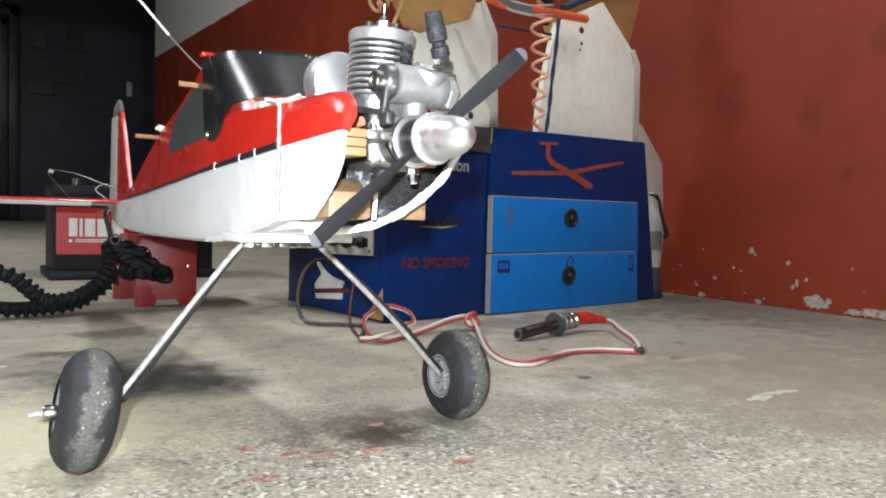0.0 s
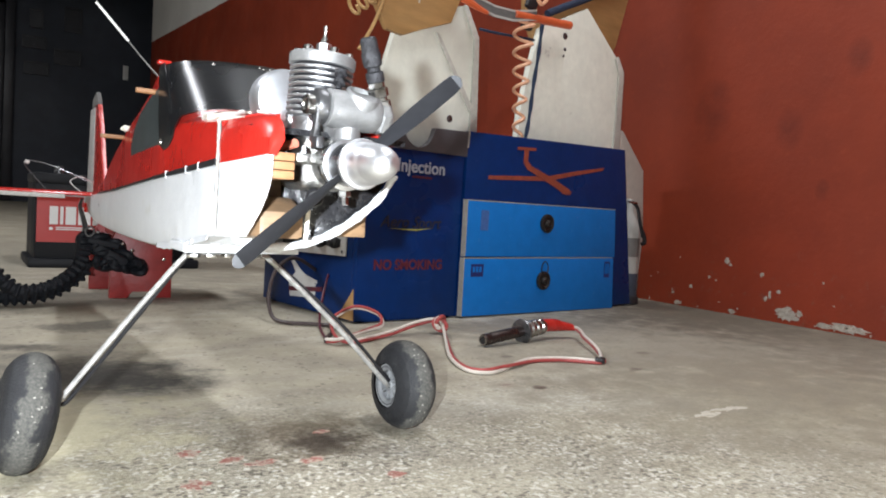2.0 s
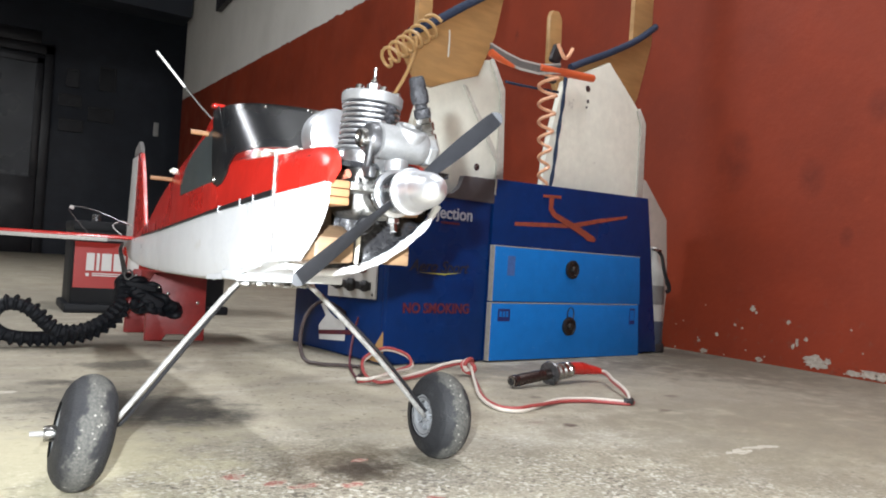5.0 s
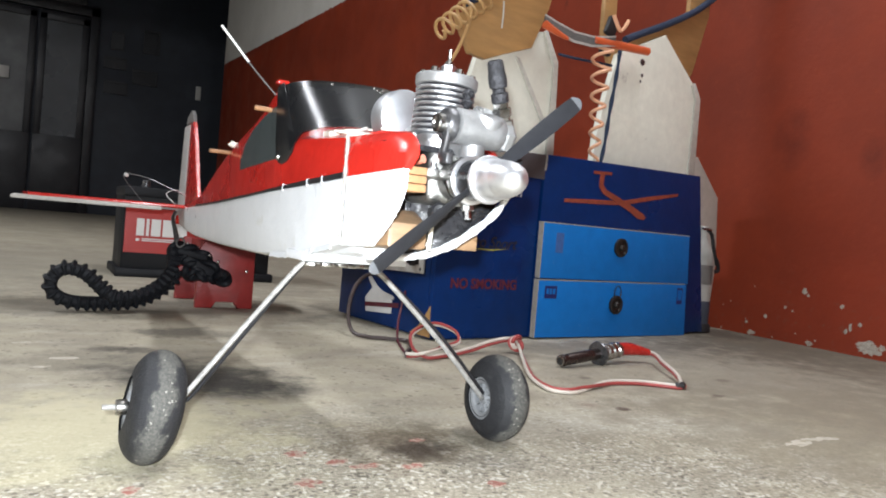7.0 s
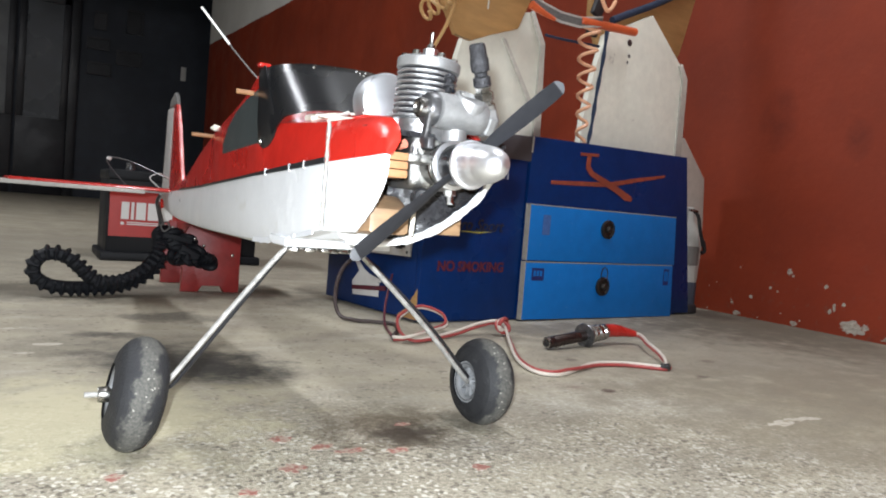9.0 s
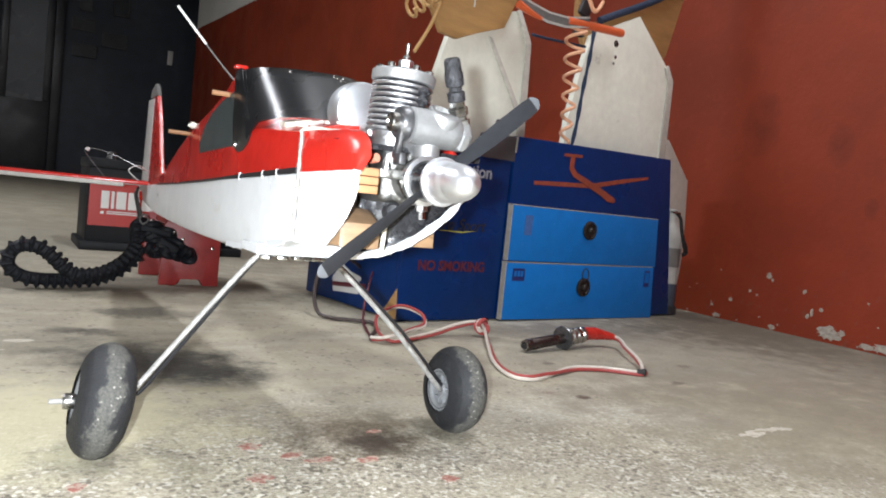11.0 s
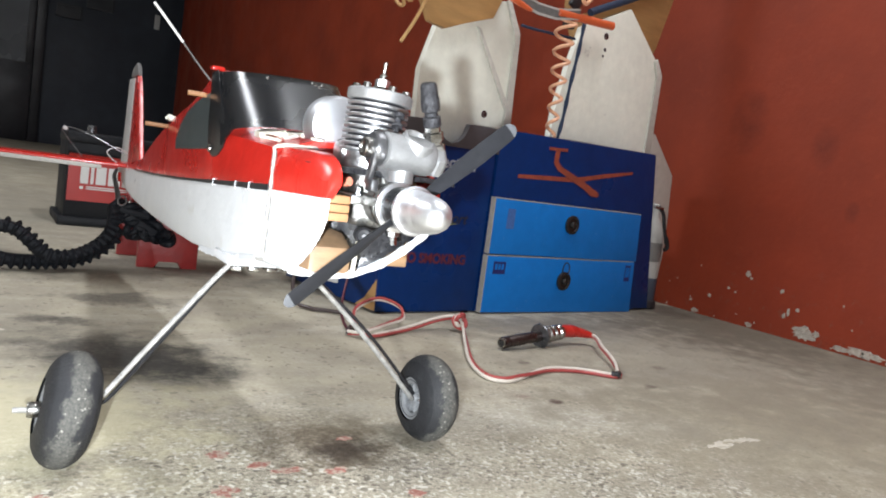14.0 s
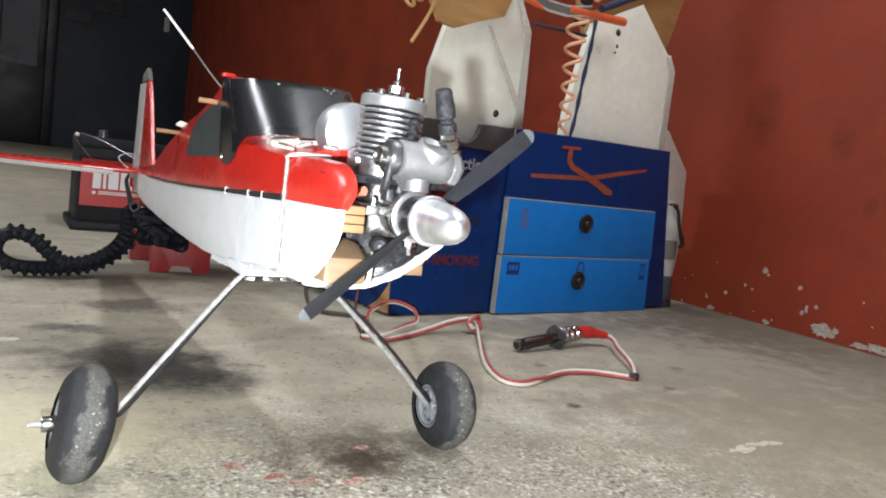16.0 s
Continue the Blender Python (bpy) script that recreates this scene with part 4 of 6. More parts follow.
part("board", face_plate([(0.62, 0.0), (0.747, 0.0), (0.746, 0.06), (0.754, 0.135), (0.738, 0.277), (0.662, 0.343), (0.655, 0.352), (0.62, 0.354)], 0.052, 0.010, 0.0012), BEIGE_BOARD, hexboard)
bottle = thing("spray_bottle", bp(0.665, 0.045, 0), "white plastic bottle with a grey-blue lower label", "bottle")
BC = bp(0.671, 0.034, 0)
part("body", lathe(BC, UP, [(0.022, 0), (0.025, 0.003), (0.025, 0.150), (0.022, 0.168), (0.012, 0.184), (0.010, 0.192), (0.010, 0.212), (0.008, 0.214)], 28), BOTTLE, bottle)
part("label", lathe(BC + UP * 0.004, UP, [(0.0256, 0), (0.0258, 0.001), (0.0258, 0.058), (0.0256, 0.059)], 28, False), BOTTLE_BLUE, bottle, "dark grey-blue lower label")
part("print_band", lathe(BC + UP * 0.097, UP, [(0.0253, 0), (0.0256, 0.0004), (0.0256, 0.0380), (0.0253, 0.0384)], 28, False), PRINT_GREY, bottle, "dull grey printed band")
part("base_cup", lathe(BC, UP, [(0.0285, 0), (0.0310, 0.002), (0.0305, 0.012), (0.0285, 0.017), (0.0262, 0.018)], 28), BLACK_RUBBER, bottle, "black base cup")
hook = thing("black_hook", bp(0.65, 0.01, 0.15), "black hooked strap on the end of the box", "hook")
part("strap", tube([bp(0.634, 0.002, 0.207), bp(0.648, -0.001, 0.196), bp(0.656, -0.002, 0.172), bp(0.667, -0.002, 0.150), bp(0.675, 0.000, 0.138)], 0.0034, 8), BLACK_RUBBER, hook)
part("end", tube([bp(0.668, -0.002, 0.150), bp(0.676, -0.002, 0.140), bp(0.682, 0.000, 0.128), bp(0.676, 0.002, 0.124)], 0.0040, 8), BLACK_RUBBER, hook)
part("pin", rod(bp(0.612, -0.004, 0.2065), bp(0.640, -0.004, 0.205), 0.0022, 10), STEEL, hook)

# ---------- battery, stand and hose ----------
battery = thing("car_battery", (0.335, 1.79, 0), "black car battery with a red and white label", "battery")
BT = Matrix.Rotation(radians(1), 3, "Z")
part("case", box((0.335, 1.795, 0.096), (0.322, 0.170, 0.160), BT, 0.005), BATTERY, battery)
part("foot", box((0.335, 1.795, 0.0095), (0.342, 0.188, 0.019), BT, 0.004), BATTERY, battery)
part("lid", box((0.335, 1.795, 0.184), (0.326, 0.174, 0.022), BT, 0.005), BATTERY, battery)
lab = part("label", prism(rect(0.180, 0.326, 0.053, 0.150), (0, 1.7035, 0), (1, 0, 0), (0, 0, 1), (0, 0.004, 0)), LABEL_RED, battery, "red label with white blocks")
for x0, x1 in ((0.203, 0.2185), (0.2225, 0.2285), (0.2325, 0.252), (0.256, 0.2795), (0.2835, 0.307)):
    part("block", prism(rect(x0, x1, 0.090, 0.127), (0, 1.7027, 0), (1, 0, 0), (0, 0, 1), (0, 0.002, 0)), LABEL_WHITE, lab)
part("bar", prism(rect(0.203, 0.2095, 0.078, 0.084), (0, 1.7027, 0), (1, 0, 0), (0, 0, 1), (0, 0.002, 0)), LABEL_WHITE, lab)
for z0 in (0.0785, 0.0825):
    part("bar", prism(rect(0.215, 0.307, z0, z0 + 0.0022), (0, 1.7027, 0), (1, 0, 0), (0, 0, 1), (0, 0.002, 0)), LABEL_WHITE, lab)
for x in (0.225, 0.45):
    part("terminal", lathe((x, 1.79, 0.194), UP, [(0.010, 0), (0.009, 0.016), (0.007, 0.018)], 16), STEEL_DARK, battery)

stand = thing("red_stand", (0.297, 1.29, 0), "dull red painted wooden stand with cut-out feet", "stand")
for y, u0, u1 in ((1.228, 0.2515, 0.3435), (1.345, 0.237, 0.3440)):
    w = u1 - u0
    outline = [(u0, 0), (u0 + 0.29 * w, 0), (u0 + 0.34 * w, 0.012), (u0 + 0.68 * w, 0.012), (u0 + 0.73 * w, 0), (u1, 0), (u1 - 0.001, 0.109), (u0 + 0.10 * w, 0.109), (u0, 0.092)]
    part("side", prism(outline, (0, y, 0), (1, 0, 0), (0, 0, 1), (0, 0.013, 0), 0.0015), STAND_RED, stand)
part("top", box((0.300, 1.293, 0.1025), (0.084, 0.1035, 0.012), None, 0.0015), STAND_RED, stand)
part("screw", lathe((0.3300, 1.228, 0.062), (0, -1, 0), [(0.0030, 0), (0.0026, 0.0015), (0.001, 0.002)], 12), STEEL, stand)

hose = thing("spiral_hose", (0.12, 1.16, 0), "black ribbed spiral hose looped on the floor", "hose")
core = smooth_path([(0.214, 1.196, 0.056), (0.202, 1.190, 0.040), (0.180, 1.182, 0.0245), (0.152, 1.174, 0.0150), (0.118, 1.166, 0.0132), (0.088, 1.158, 0.0132), (0.062, 1.152, 0.0175), (0.0455, 1.150, 0.0300), (0.0450, 1.148, 0.0470),
                    (0.056, 1.146, 0.0590), (0.073, 1.144, 0.0600), (0.088, 1.142, 0.0530), (0.101, 1.140, 0.0410), (0.114, 1.139, 0.0290), (0.130, 1.140, 0.0235), (0.150, 1.146, 0.0245), (0.170, 1.156, 0.0310), (0.190, 1.172, 0.0430), (0.204, 1.188, 0.0600), (0.2080, 1.198, 0.0780), (0.2080, 1.200, 0.0960)], 12)
part("tube", add_tube(bmesh.new(), core, 0.0086, 12), HOSE, hose)
ridge_at = 0.0
loop_mid = Vector((0.080, 1.152, 0.036))
for i in range(1, len(core) - 1):
    ridge_at += (core[i] - core[i - 1]).length
    if ridge_at > 0.0100:
        ridge_at = 0.0
        t = (core[i + 1] - core[i - 1]).normalized()
        away = core[i] - loop_mid
        away = (away - t * away.dot(t)).normalized()
        m = Matrix((t, away, t.cross(away))).transposed()
        part("ridge", box(core[i] + away * 0.0022, (0.0070, 0.0185, 0.0210), m, 0.0030, 1), HOSE, hose)
clamp = thing("cable_clamp", (0.26, 1.20, 0.06), "black jump lead clamp tangled on the stand", "clamp")
rng = random.Random(5)
for k, (x, z, r) in enumerate(((0.216, 0.092, 0.013), (0.232, 0.086, 0.015), (0.250, 0.078, 0.016), (0.262, 0.062, 0.015), (0.276, 0.055, 0.012), (0.240, 0.060, 0.013), (0.226, 0.068, 0.015), (0.287, 0.052, 0.010))):
    pts = [(x + r * math.cos(a), 1.203 + 0.009 * math.sin(2 * a + k), z + r * 0.85 * math.sin(a)) for a in [2 * math.pi * j / 9 for j in range(9)]]
    part("lead_loop", tube(pts, 0.0056 if k % 2 else 0.0046, 8, 4, True), HOSE, clamp)
part("jaw", box((0.247, 1.198, 0.070), (0.052, 0.012, 0.014), Matrix.Rotation(0.5, 3, "Y"), 0.003), HOSE, clamp)
part("jaw", box((0.236, 1.196, 0.088), (0.046, 0.010, 0.010), Matrix.Rotation(0.2, 3, "Y"), 0.003), HOSE, clamp)
for x, z in ((0.262, 0.088), (0.276, 0.078), (0.228, 0.104)):
    part("rivet", lathe((x, 1.194, z), (0, -1, 0), [(0.0026, 0), (0.002, 0.001), (0.0005, 0.0016)], 10), STEEL, clamp)

# ---------- glow igniter and its lead ----------
igniter = thing("glow_igniter", (0.68, 0.752, 0), "gunmetal glow plug igniter with a red boot", "igniter")
ia, ib = Vector((0.6130, 0.7395, 0.0088)), Vector((0.732, 0.764, 0.0185))
ax = (ib - ia).normalized()
part("barrel", lathe(ia, ax, [(0.0056, 0), (0.0070, 0.0004), (0.0076, 0.0015), (0.0076, 0.009), (0.0069, 0.010), (0.0069, 0.013), (0.0075, 0.014), (0.0075, 0.078), (0.0066, 0.081)], 28), GUN_METAL, igniter)
part("muzzle_ring", lathe(ia - ax * 0.0003, ax, [(0.0052, 0), (0.0066, 0), (0.0066, 0.0012), (0.0052, 0.0012)], 24), STEEL, igniter, "bright worn rim")
part("bore", lathe(ia - ax * 0.0004, ax, [(0.0050, 0), (0.0050, 0.0010)], 20), OILY_BLACK, igniter)
part("flange", lathe(ia + ax * 0.0735, ax, [(0.008, 0), (0.0158, 0.0010), (0.0166, 0.0028), (0.0158, 0.0046), (0.010, 0.0056)], 32), STEEL_DARK, igniter, "round steel flange")
part("collar", lathe(ia + ax * 0.078, ax, [(0.0095, 0), (0.0116, 0.002), (0.0116, 0.007), (0.0088, 0.009), (0.0114, 0.012), (0.0114, 0.017), (0.0080, 0.020), (0.0110, 0.023), (0.0110, 0.029), (0.0084, 0.032), (0.0108, 0.034), (0.0108, 0.039), (0.0080, 0.044)], 28), STEEL, igniter, "ribbed bright collar")
boot_path = [ia + ax * 0.116, ia + ax * 0.132, Vector((0.762, 0.7665, 0.0178)), Vector((0.784, 0.761, 0.0150))]
part("boot", tube(boot_path, lambda s: 0.0088 if s < 0.55 else 0.0088 - 0.0100 * (s - 0.55), 16, 6), BOOT_RED, igniter, "red rubber boot")

lead_line = [(0.780, 0.762, 0.0150), (0.785, 0.755, 0.0150), (0.774, 0.734, 0.0145), (0.757, 0.709, 0.0130), (0.733, 0.665, 0.0100), (0.711, 0.631, 0.0060), (0.693, 0.613, 0.0040), (0.667, 0.630, 0.004), (0.648, 0.640, 0.004), (0.611, 0.643, 0.004),
             (0.555, 0.619, 0.004), (0.526, 0.611, 0.004), (0.513, 0.629, 0.004), (0.530, 0.683, 0.004), (0.575, 0.765, 0.006), (0.608, 0.825, 0.010), (0.606, 0.842, 0.018), (0.575, 0.842, 0.014), (0.533, 0.830, 0.006),
             (0.478, 0.802, 0.004), (0.450, 0.795, 0.004), (0.452, 0.835, 0.008), (0.472, 0.880, 0.0190), (0.505, 0.885, 0.032), (0.536, 0.878, 0.0235), (0.533, 0.858, 0.012), (0.498, 0.830, 0.010), (0.449, 0.790, 0.010), (0.438, 0.795, 0.006), (0.430, 0.806, 0.004)]
lead_path = smooth_path(lead_line, 12)


def turning(i):
    """How far the two cores have twisted round each other: white uppermost from the boot to the kink, then slowly round."""
    f = min(1.0, max(0.0, (66 - i) / 12))
    h = min(1.0, max(0.0, (122 - i) / 14))
    return f * 0.5 * math.pi + (1 - f) * (h * 2.94 + (1 - h) * 0.045 * i)


cable = thing("twin_cable", (0.6, 0.7, 0), "red and white twin cable knotted on the floor", "cable")
for name, mat, ph in (("red_core", CABLE_RED, 0.0), ("white_core", CABLE_WHITE, math.pi)):
    part(name, add_tube(bmesh.new(), lead_path, 0.0020, 8, False, lambda i, s, u, ph=ph: 0.0020 * (s * math.cos(turning(i) + ph) + u * (0.3 + 0.7 * math.sin(turning(i) + ph)))), mat, cable)
for k, mat in ((0, CABLE_RED), (1, CABLE_WHITE), (2, CABLE_RED)):
    c = Vector((0.609, 0.834, 0.013))
    pts = [c + Vector((0.0095 * math.cos(a), 0.006 * math.sin(a + k), 0.007 * math.sin(a) + 0.002 * k)) for a in [2 * math.pi * j / 10 + 0.6 * k for j in range(10)]]
    part("knot", tube(pts, 0.0030, 8, 4, True), mat, cable)
part("kink_tape", tube([(0.6975, 0.6160, 0.0046), (0.6930, 0.6125, 0.0042), (0.6865, 0.6165, 0.0042)], lambda s: 0.0038 + 0.0004 * math.sin(17 * s), 9, 6), BLACK_RUBBER, cable, "dark grimy tape round the kink")
thin = thing("thin_cable", (0.45, 1.0, 0), "thin dark cable curving out from the box", "cable")
part("cable", tube([(0.520, 1.04, 0.060), (0.470, 1.02, 0.085), (0.435, 1.00, 0.070), (0.420, 0.985, 0.035), (0.420, 0.965, 0.008), (0.432, 0.940, 0.004), (0.455, 0.925, 0.004), (0.478, 0.905, 0.004), (0.462, 0.860, 0.004), (0.440, 0.826, 0.004), (0.430, 0.806, 0.004)], 0.0028, 8, 10), CABLE_BLACK, thin)
thin_two = thing("thin_cable", (0.46, 0.93, 0), "thin red-brown cable hanging from the box to the floor", "cable")
part("cable", tube([(0.522, 1.010, 0.070), (0.505, 0.985, 0.052), (0.486, 0.955, 0.024), (0.470, 0.920, 0.0055), (0.452, 0.870, 0.003), (0.440, 0.832, 0.003)], 0.0017, 8, 8), RED_LETTER, thin_two)

# ---------- the model aeroplane ----------
CX = 0.2245
plane = thing("model_aeroplane", (CX, 0.48, 0), "red and white wooden model aeroplane with exposed glow engine, wing removed", "model plane")


def along(table, y):
    for (a, va), (b, vb) in zip(table, table[1:]):
        if y <= b:
            s = (y - a) / (b - a)
            return va + (vb - va) * s
    return table[-1][1]


HALF = [(0.30, 0.0410), (0.34, 0.0430), (0.40, 0.0437), (0.56, 0.0437), (0.66, 0.0415), (0.80, 0.0350), (0.95, 0.0275), (1.10, 0.0185), (1.275, 0.0070)]
SEAM = [(0.30, 0.1895), (0.34, 0.1885), (0.40, 0.1865), (0.47, 0.1830), (0.56, 0.1790), (0.65, 0.1745), (0.80, 0.1685), (0.95, 0.1640), (1.10, 0.1590), (1.275, 0.1555)]
BELLY = [(0.30, 0.150), (0.36, 0.150), (0.40, 0.147), (0.44, 0.141), (0.50, 0.1335), (0.58, 0.1290), (0.80, 0.1250), (1.00, 0.1240), (1.15, 0.1280), (1.275, 0.1380)]
DECK = [(0.40, 0.2110), (0.46, 0.2145), (0.50, 0.2165), (0.53, 0.2300), (0.548, 0.2600), (0.562, 0.2600), (0.60, 0.2470), (0.65, 0.2365), (0.73, 0.2255), (0.83, 0.2060), (0.94, 0.1800), (1.05, 0.1660), (1.275, 0.1590)]
STATIONS = [0.400, 0.42, 0.44, 0.46, 0.48, 0.50, 0.515, 0.53, 0.54, 0.548, 0.562, 0.58, 0.60, 0.625, 0.65, 0.69, 0.73, 0.78, 0.83, 0.88, 0.94, 1.0, 1.05, 1.10, 1.18, 1.275]


def hull_low(y):
    w, b, s = along(HALF, y), along(BELLY, y), along(SEAM, y)
    r = min(0.006, w * 0.4)
    half = [(-w, s), (-w - 0.0006, (s + b) / 2), (-w, b + r), (-w + r * 0.3, b + r * 0.3), (-w + r, b)]
    q = r + (0.030 - r) * max(0.0, min(1.0, (0.50 - y) / 0.10))  # the far chine is rounded off towards the nose
    far = [(w, s), (w + 0.0004, b + q + 0.4 * (s - b - q)), (w, b + q), (w - q * 0.3, b + q * 0.3), (w - q, b)]
    ring = half + list(reversed(far))
    return [Vector((CX + x, y, z)) for x, z in ring]


def hull_top(y):
    w, s, t = along(HALF, y) + 0.0002, along(SEAM, y), along(DECK, y)
    r = min(0.007, w * 0.4, (t - s) * 0.4)
    crown = 0.0065 * max(0.0, min(1.0, (0.53 - y) / 0.03))
    half = [(-w, s), (-w, t - r), (-w + r * 0.3, t - r * 0.3), (-w + r, t), (-w * 0.5, t + crown * 0.75)]
    ring = half + [(0, t + crown)] + [(-x, z) for x, z in reversed(half)]
    return [Vector((CX + x, y, z)) for x, z in ring]


lower = part("lower_fuselage", loft([hull_low(y) for y in STATIONS]), WHITE_FILM, plane, "white covered lower fuselage")
upper = part("upper_fuselage", loft([hull_top(y) for y in STATIONS]), RED_FILM, plane, "red covered upper fuselage")


def side_strip(ys, low, high, out, thick, side=-1):
    """A thin strip that follows one fuselage side, between the heights low(y) and high(y)."""
    rings = []
    for y in ys:
        x0 = CX + side * (along(HALF, y) + out)
        x1 = CX + side * (along(HALF, y) + out - thick)
        rings.append([Vector((x0, y, low(y))), Vector((x0, y, high(y))), Vector((x1, y, high(y))), Vector((x1, y, low(y)))])
    return loft(rings)


for side in (-1, 1):
    part("pinstripe", side_strip([0.402 + 0.012 * k for k in range(49)], lambda y: along(SEAM, y) - 0.0008, lambda y: along(SEAM, y) + 0.0012 + 0.0014 * max(0.0, min(1.0, (0.58 - y) / 0.12)), 0.0013, 0.002, side), BLACK_TAPE_AND_SHADE, lower, "black pinstripe along the seam")
    for y0 in (0.436, 0.465, 0.520):
        part("tape_nick", side_strip([y0, y0 + 0.0012], lambda y: along(SEAM, y) - 0.0018, lambda y: along(SEAM, y) + 0.0030, 0.0016, 0.0012, side), WHITE_FILM, lower)
    # dark side window
    window = [(0.545, 0.2030), (0.60, 0.2010), (0.676, 0.1985), (0.678, 0.2070), (0.660, 0.2200), (0.632, 0.2310), (0.595, 0.2385), (0.562, 0.2425), (0.548, 0.2435)]
    x = CX + side * 0.0440
    bm = bmesh.new()
    vs = [bm.verts.new((CX + side * (along(HALF, y) + 0.0006), y, z)) for y, z in window]
    ws = [bm.verts.new((CX + side * (along(HALF, y) - 0.0015), y, z)) for y, z in window]
    bm.faces.new(vs), bm.faces.new(ws)
    for k in range(len(vs)):
        j = (k + 1) % len(vs)
        bm.faces.new((vs[k], vs[j], ws[j], ws[k]))
    part("side_window", bm, WINDOW_FILM, upper, "dark grey window film")

# torn covering along the lower edges
for side in (-1, 1):
    rng = random.Random(40 + side)
    ys = [0.415 + 0.0045 * k for k in range(0 if side < 0 else 20, 30 if side < 0 else 36)]
    drop = [0.0004 + 0.0010 * rng.random() ** 2 + (0.0009 if rng.random() > 0.93 else 0) for _ in ys]
    rings = []
    for y, d in zip(ys, drop):
        w, b = along(HALF, y), along(BELLY, y)
        x0, x1 = CX + side * (w + 0.0003), CX + side * (w - 0.0005)
        lean = side * rng.uniform(0.0, 0.0004)
        rings.append([Vector((x0 - side * 0.0006, y, b + 0.0026)), Vector((x0 + lean, y, b - d)), Vector((x1 + lean, y, b - d)), Vector((x1, y, b + 0.0030))])
    part("torn_edge", loft(rings), WHITE_FILM, lower, "torn white film along the lower edge")

# nose cheeks: both cut back in a curve round the engine
EDGE_L = [(0.324, 0.1890), (0.3243, 0.183), (0.3260, 0.1765), (0.3305, 0.1700), (0.3375, 0.1635), (0.3480, 0.1560), (0.3590, 0.1495)]
EDGE_R = [(0.356, 0.1885), (0.3615, 0.1840), (0.3690, 0.1720), (0.3780, 0.1630), (0.3920, 0.1545)]


def cheek(front, x0, x1):
    rng = random.Random(17)
    fine = []
    for p, q in zip(front, front[1:]):
        fine += [(p[0] + (q[0] - p[0]) * k / 5 + rng.uniform(-0.0005, 0.0004), p[1] + (q[1] - p[1]) * k / 5) for k in range(5)]
    front = fine + [front[-1]]
    outline = [(0.3995, 0.1865), *front, (0.3995, 0.1475)]
    bm = bmesh.new()
    vs = [bm.verts.new((x0, y, z)) for y, z in outline]
    ws = [bm.verts.new((x1, y, z)) for y, z in outline]
    bm.faces.new(vs), bm.faces.new(ws)
    for k in range(len(vs)):
        j = (k + 1) % len(vs)
        bm.faces.new((vs[k], vs[j], ws[j], ws[k]))
    return bm


for side in (-1, 1):
    front = EDGE_L if side < 0 else EDGE_R
    if side < 0:
        part("lower_cheek", cheek(front, CX + side * 0.0435, CX + side * 0.0400), WHITE_FILM, plane, "white nose cheek")
    # red upper cheek, rounded over the top
    rings = []
    y_front = 0.324 if side < 0 else 0.366
    for k in range(13):
        y = y_front + (0.3995 - y_front) * (k / 12) ** 1.6
        s = (y - y_front) / (0.3995 - y_front)
        low = along(SEAM, y) + (0.0045 if side > 0 else 0)
        q = min(1.0, (y - y_front) / 0.026)
        top = low + (0.0195 + 0.0045 * s) * (0.42 + 0.58 * math.sqrt(1 - (1 - q) ** 2))
        w = along(HALF, y)
        arc = [(w, low), (w + 0.0004, low + 0.008), (w, top - 0.008), (w - 0.002, top - 0.003), (w - 0.005, top), (w - 0.007 - 0.010 * s, top + 0.0008)]
        inner = [(w - 0.007 - 0.010 * s, top - 0.0010), (w - 0.006, top - 0.003), (w - 0.0045, top - 0.006), (w - 0.0035, low)]
        rings.append([Vector((CX + side * a, y, z)) for a, z in arc + inner])
    part("upper_cheek", loft(rings), RED_FILM, plane, "red nose cheek")
    rng = random.Random(20 + side)
    line = [(CX + side * (along(HALF, 0.40) + 0.0002), 0.3992 + rng.uniform(-0.0008, 0.0008), 0.150 + 0.0600 * k / 20) for k in range(21)] + [(CX + side * 0.034, 0.3992, 0.2118), (CX + side * 0.020, 0.3992, 0.2120)]
    fat = [0.0007 + 0.0007 * rng.random() for _ in range(120)]
    part("seam_tape", tube(line, lambda s: fat[int(s * 66)], 7, 3), SEAM_TAPE, plane, "wrinkled pale tape seam behind the nose")
for side in (-1, 1):
    for dy in (-0.0022, 0.0026):
        crease = [(CX + side * (along(HALF, 0.40) + 0.0003), 0.3992 + dy + 0.0006 * math.sin(k * 1.7 + dy * 900), 0.150 + 0.058 * k / 16) for k in range(17)]
        part("tape_edge", tube(crease, lambda s: 0.00025 + 0.0002 * math.sin(21 * s) ** 2, 6, 3), STRAP, plane, "grimy edge of the seam tape")
rng = random.Random(3)
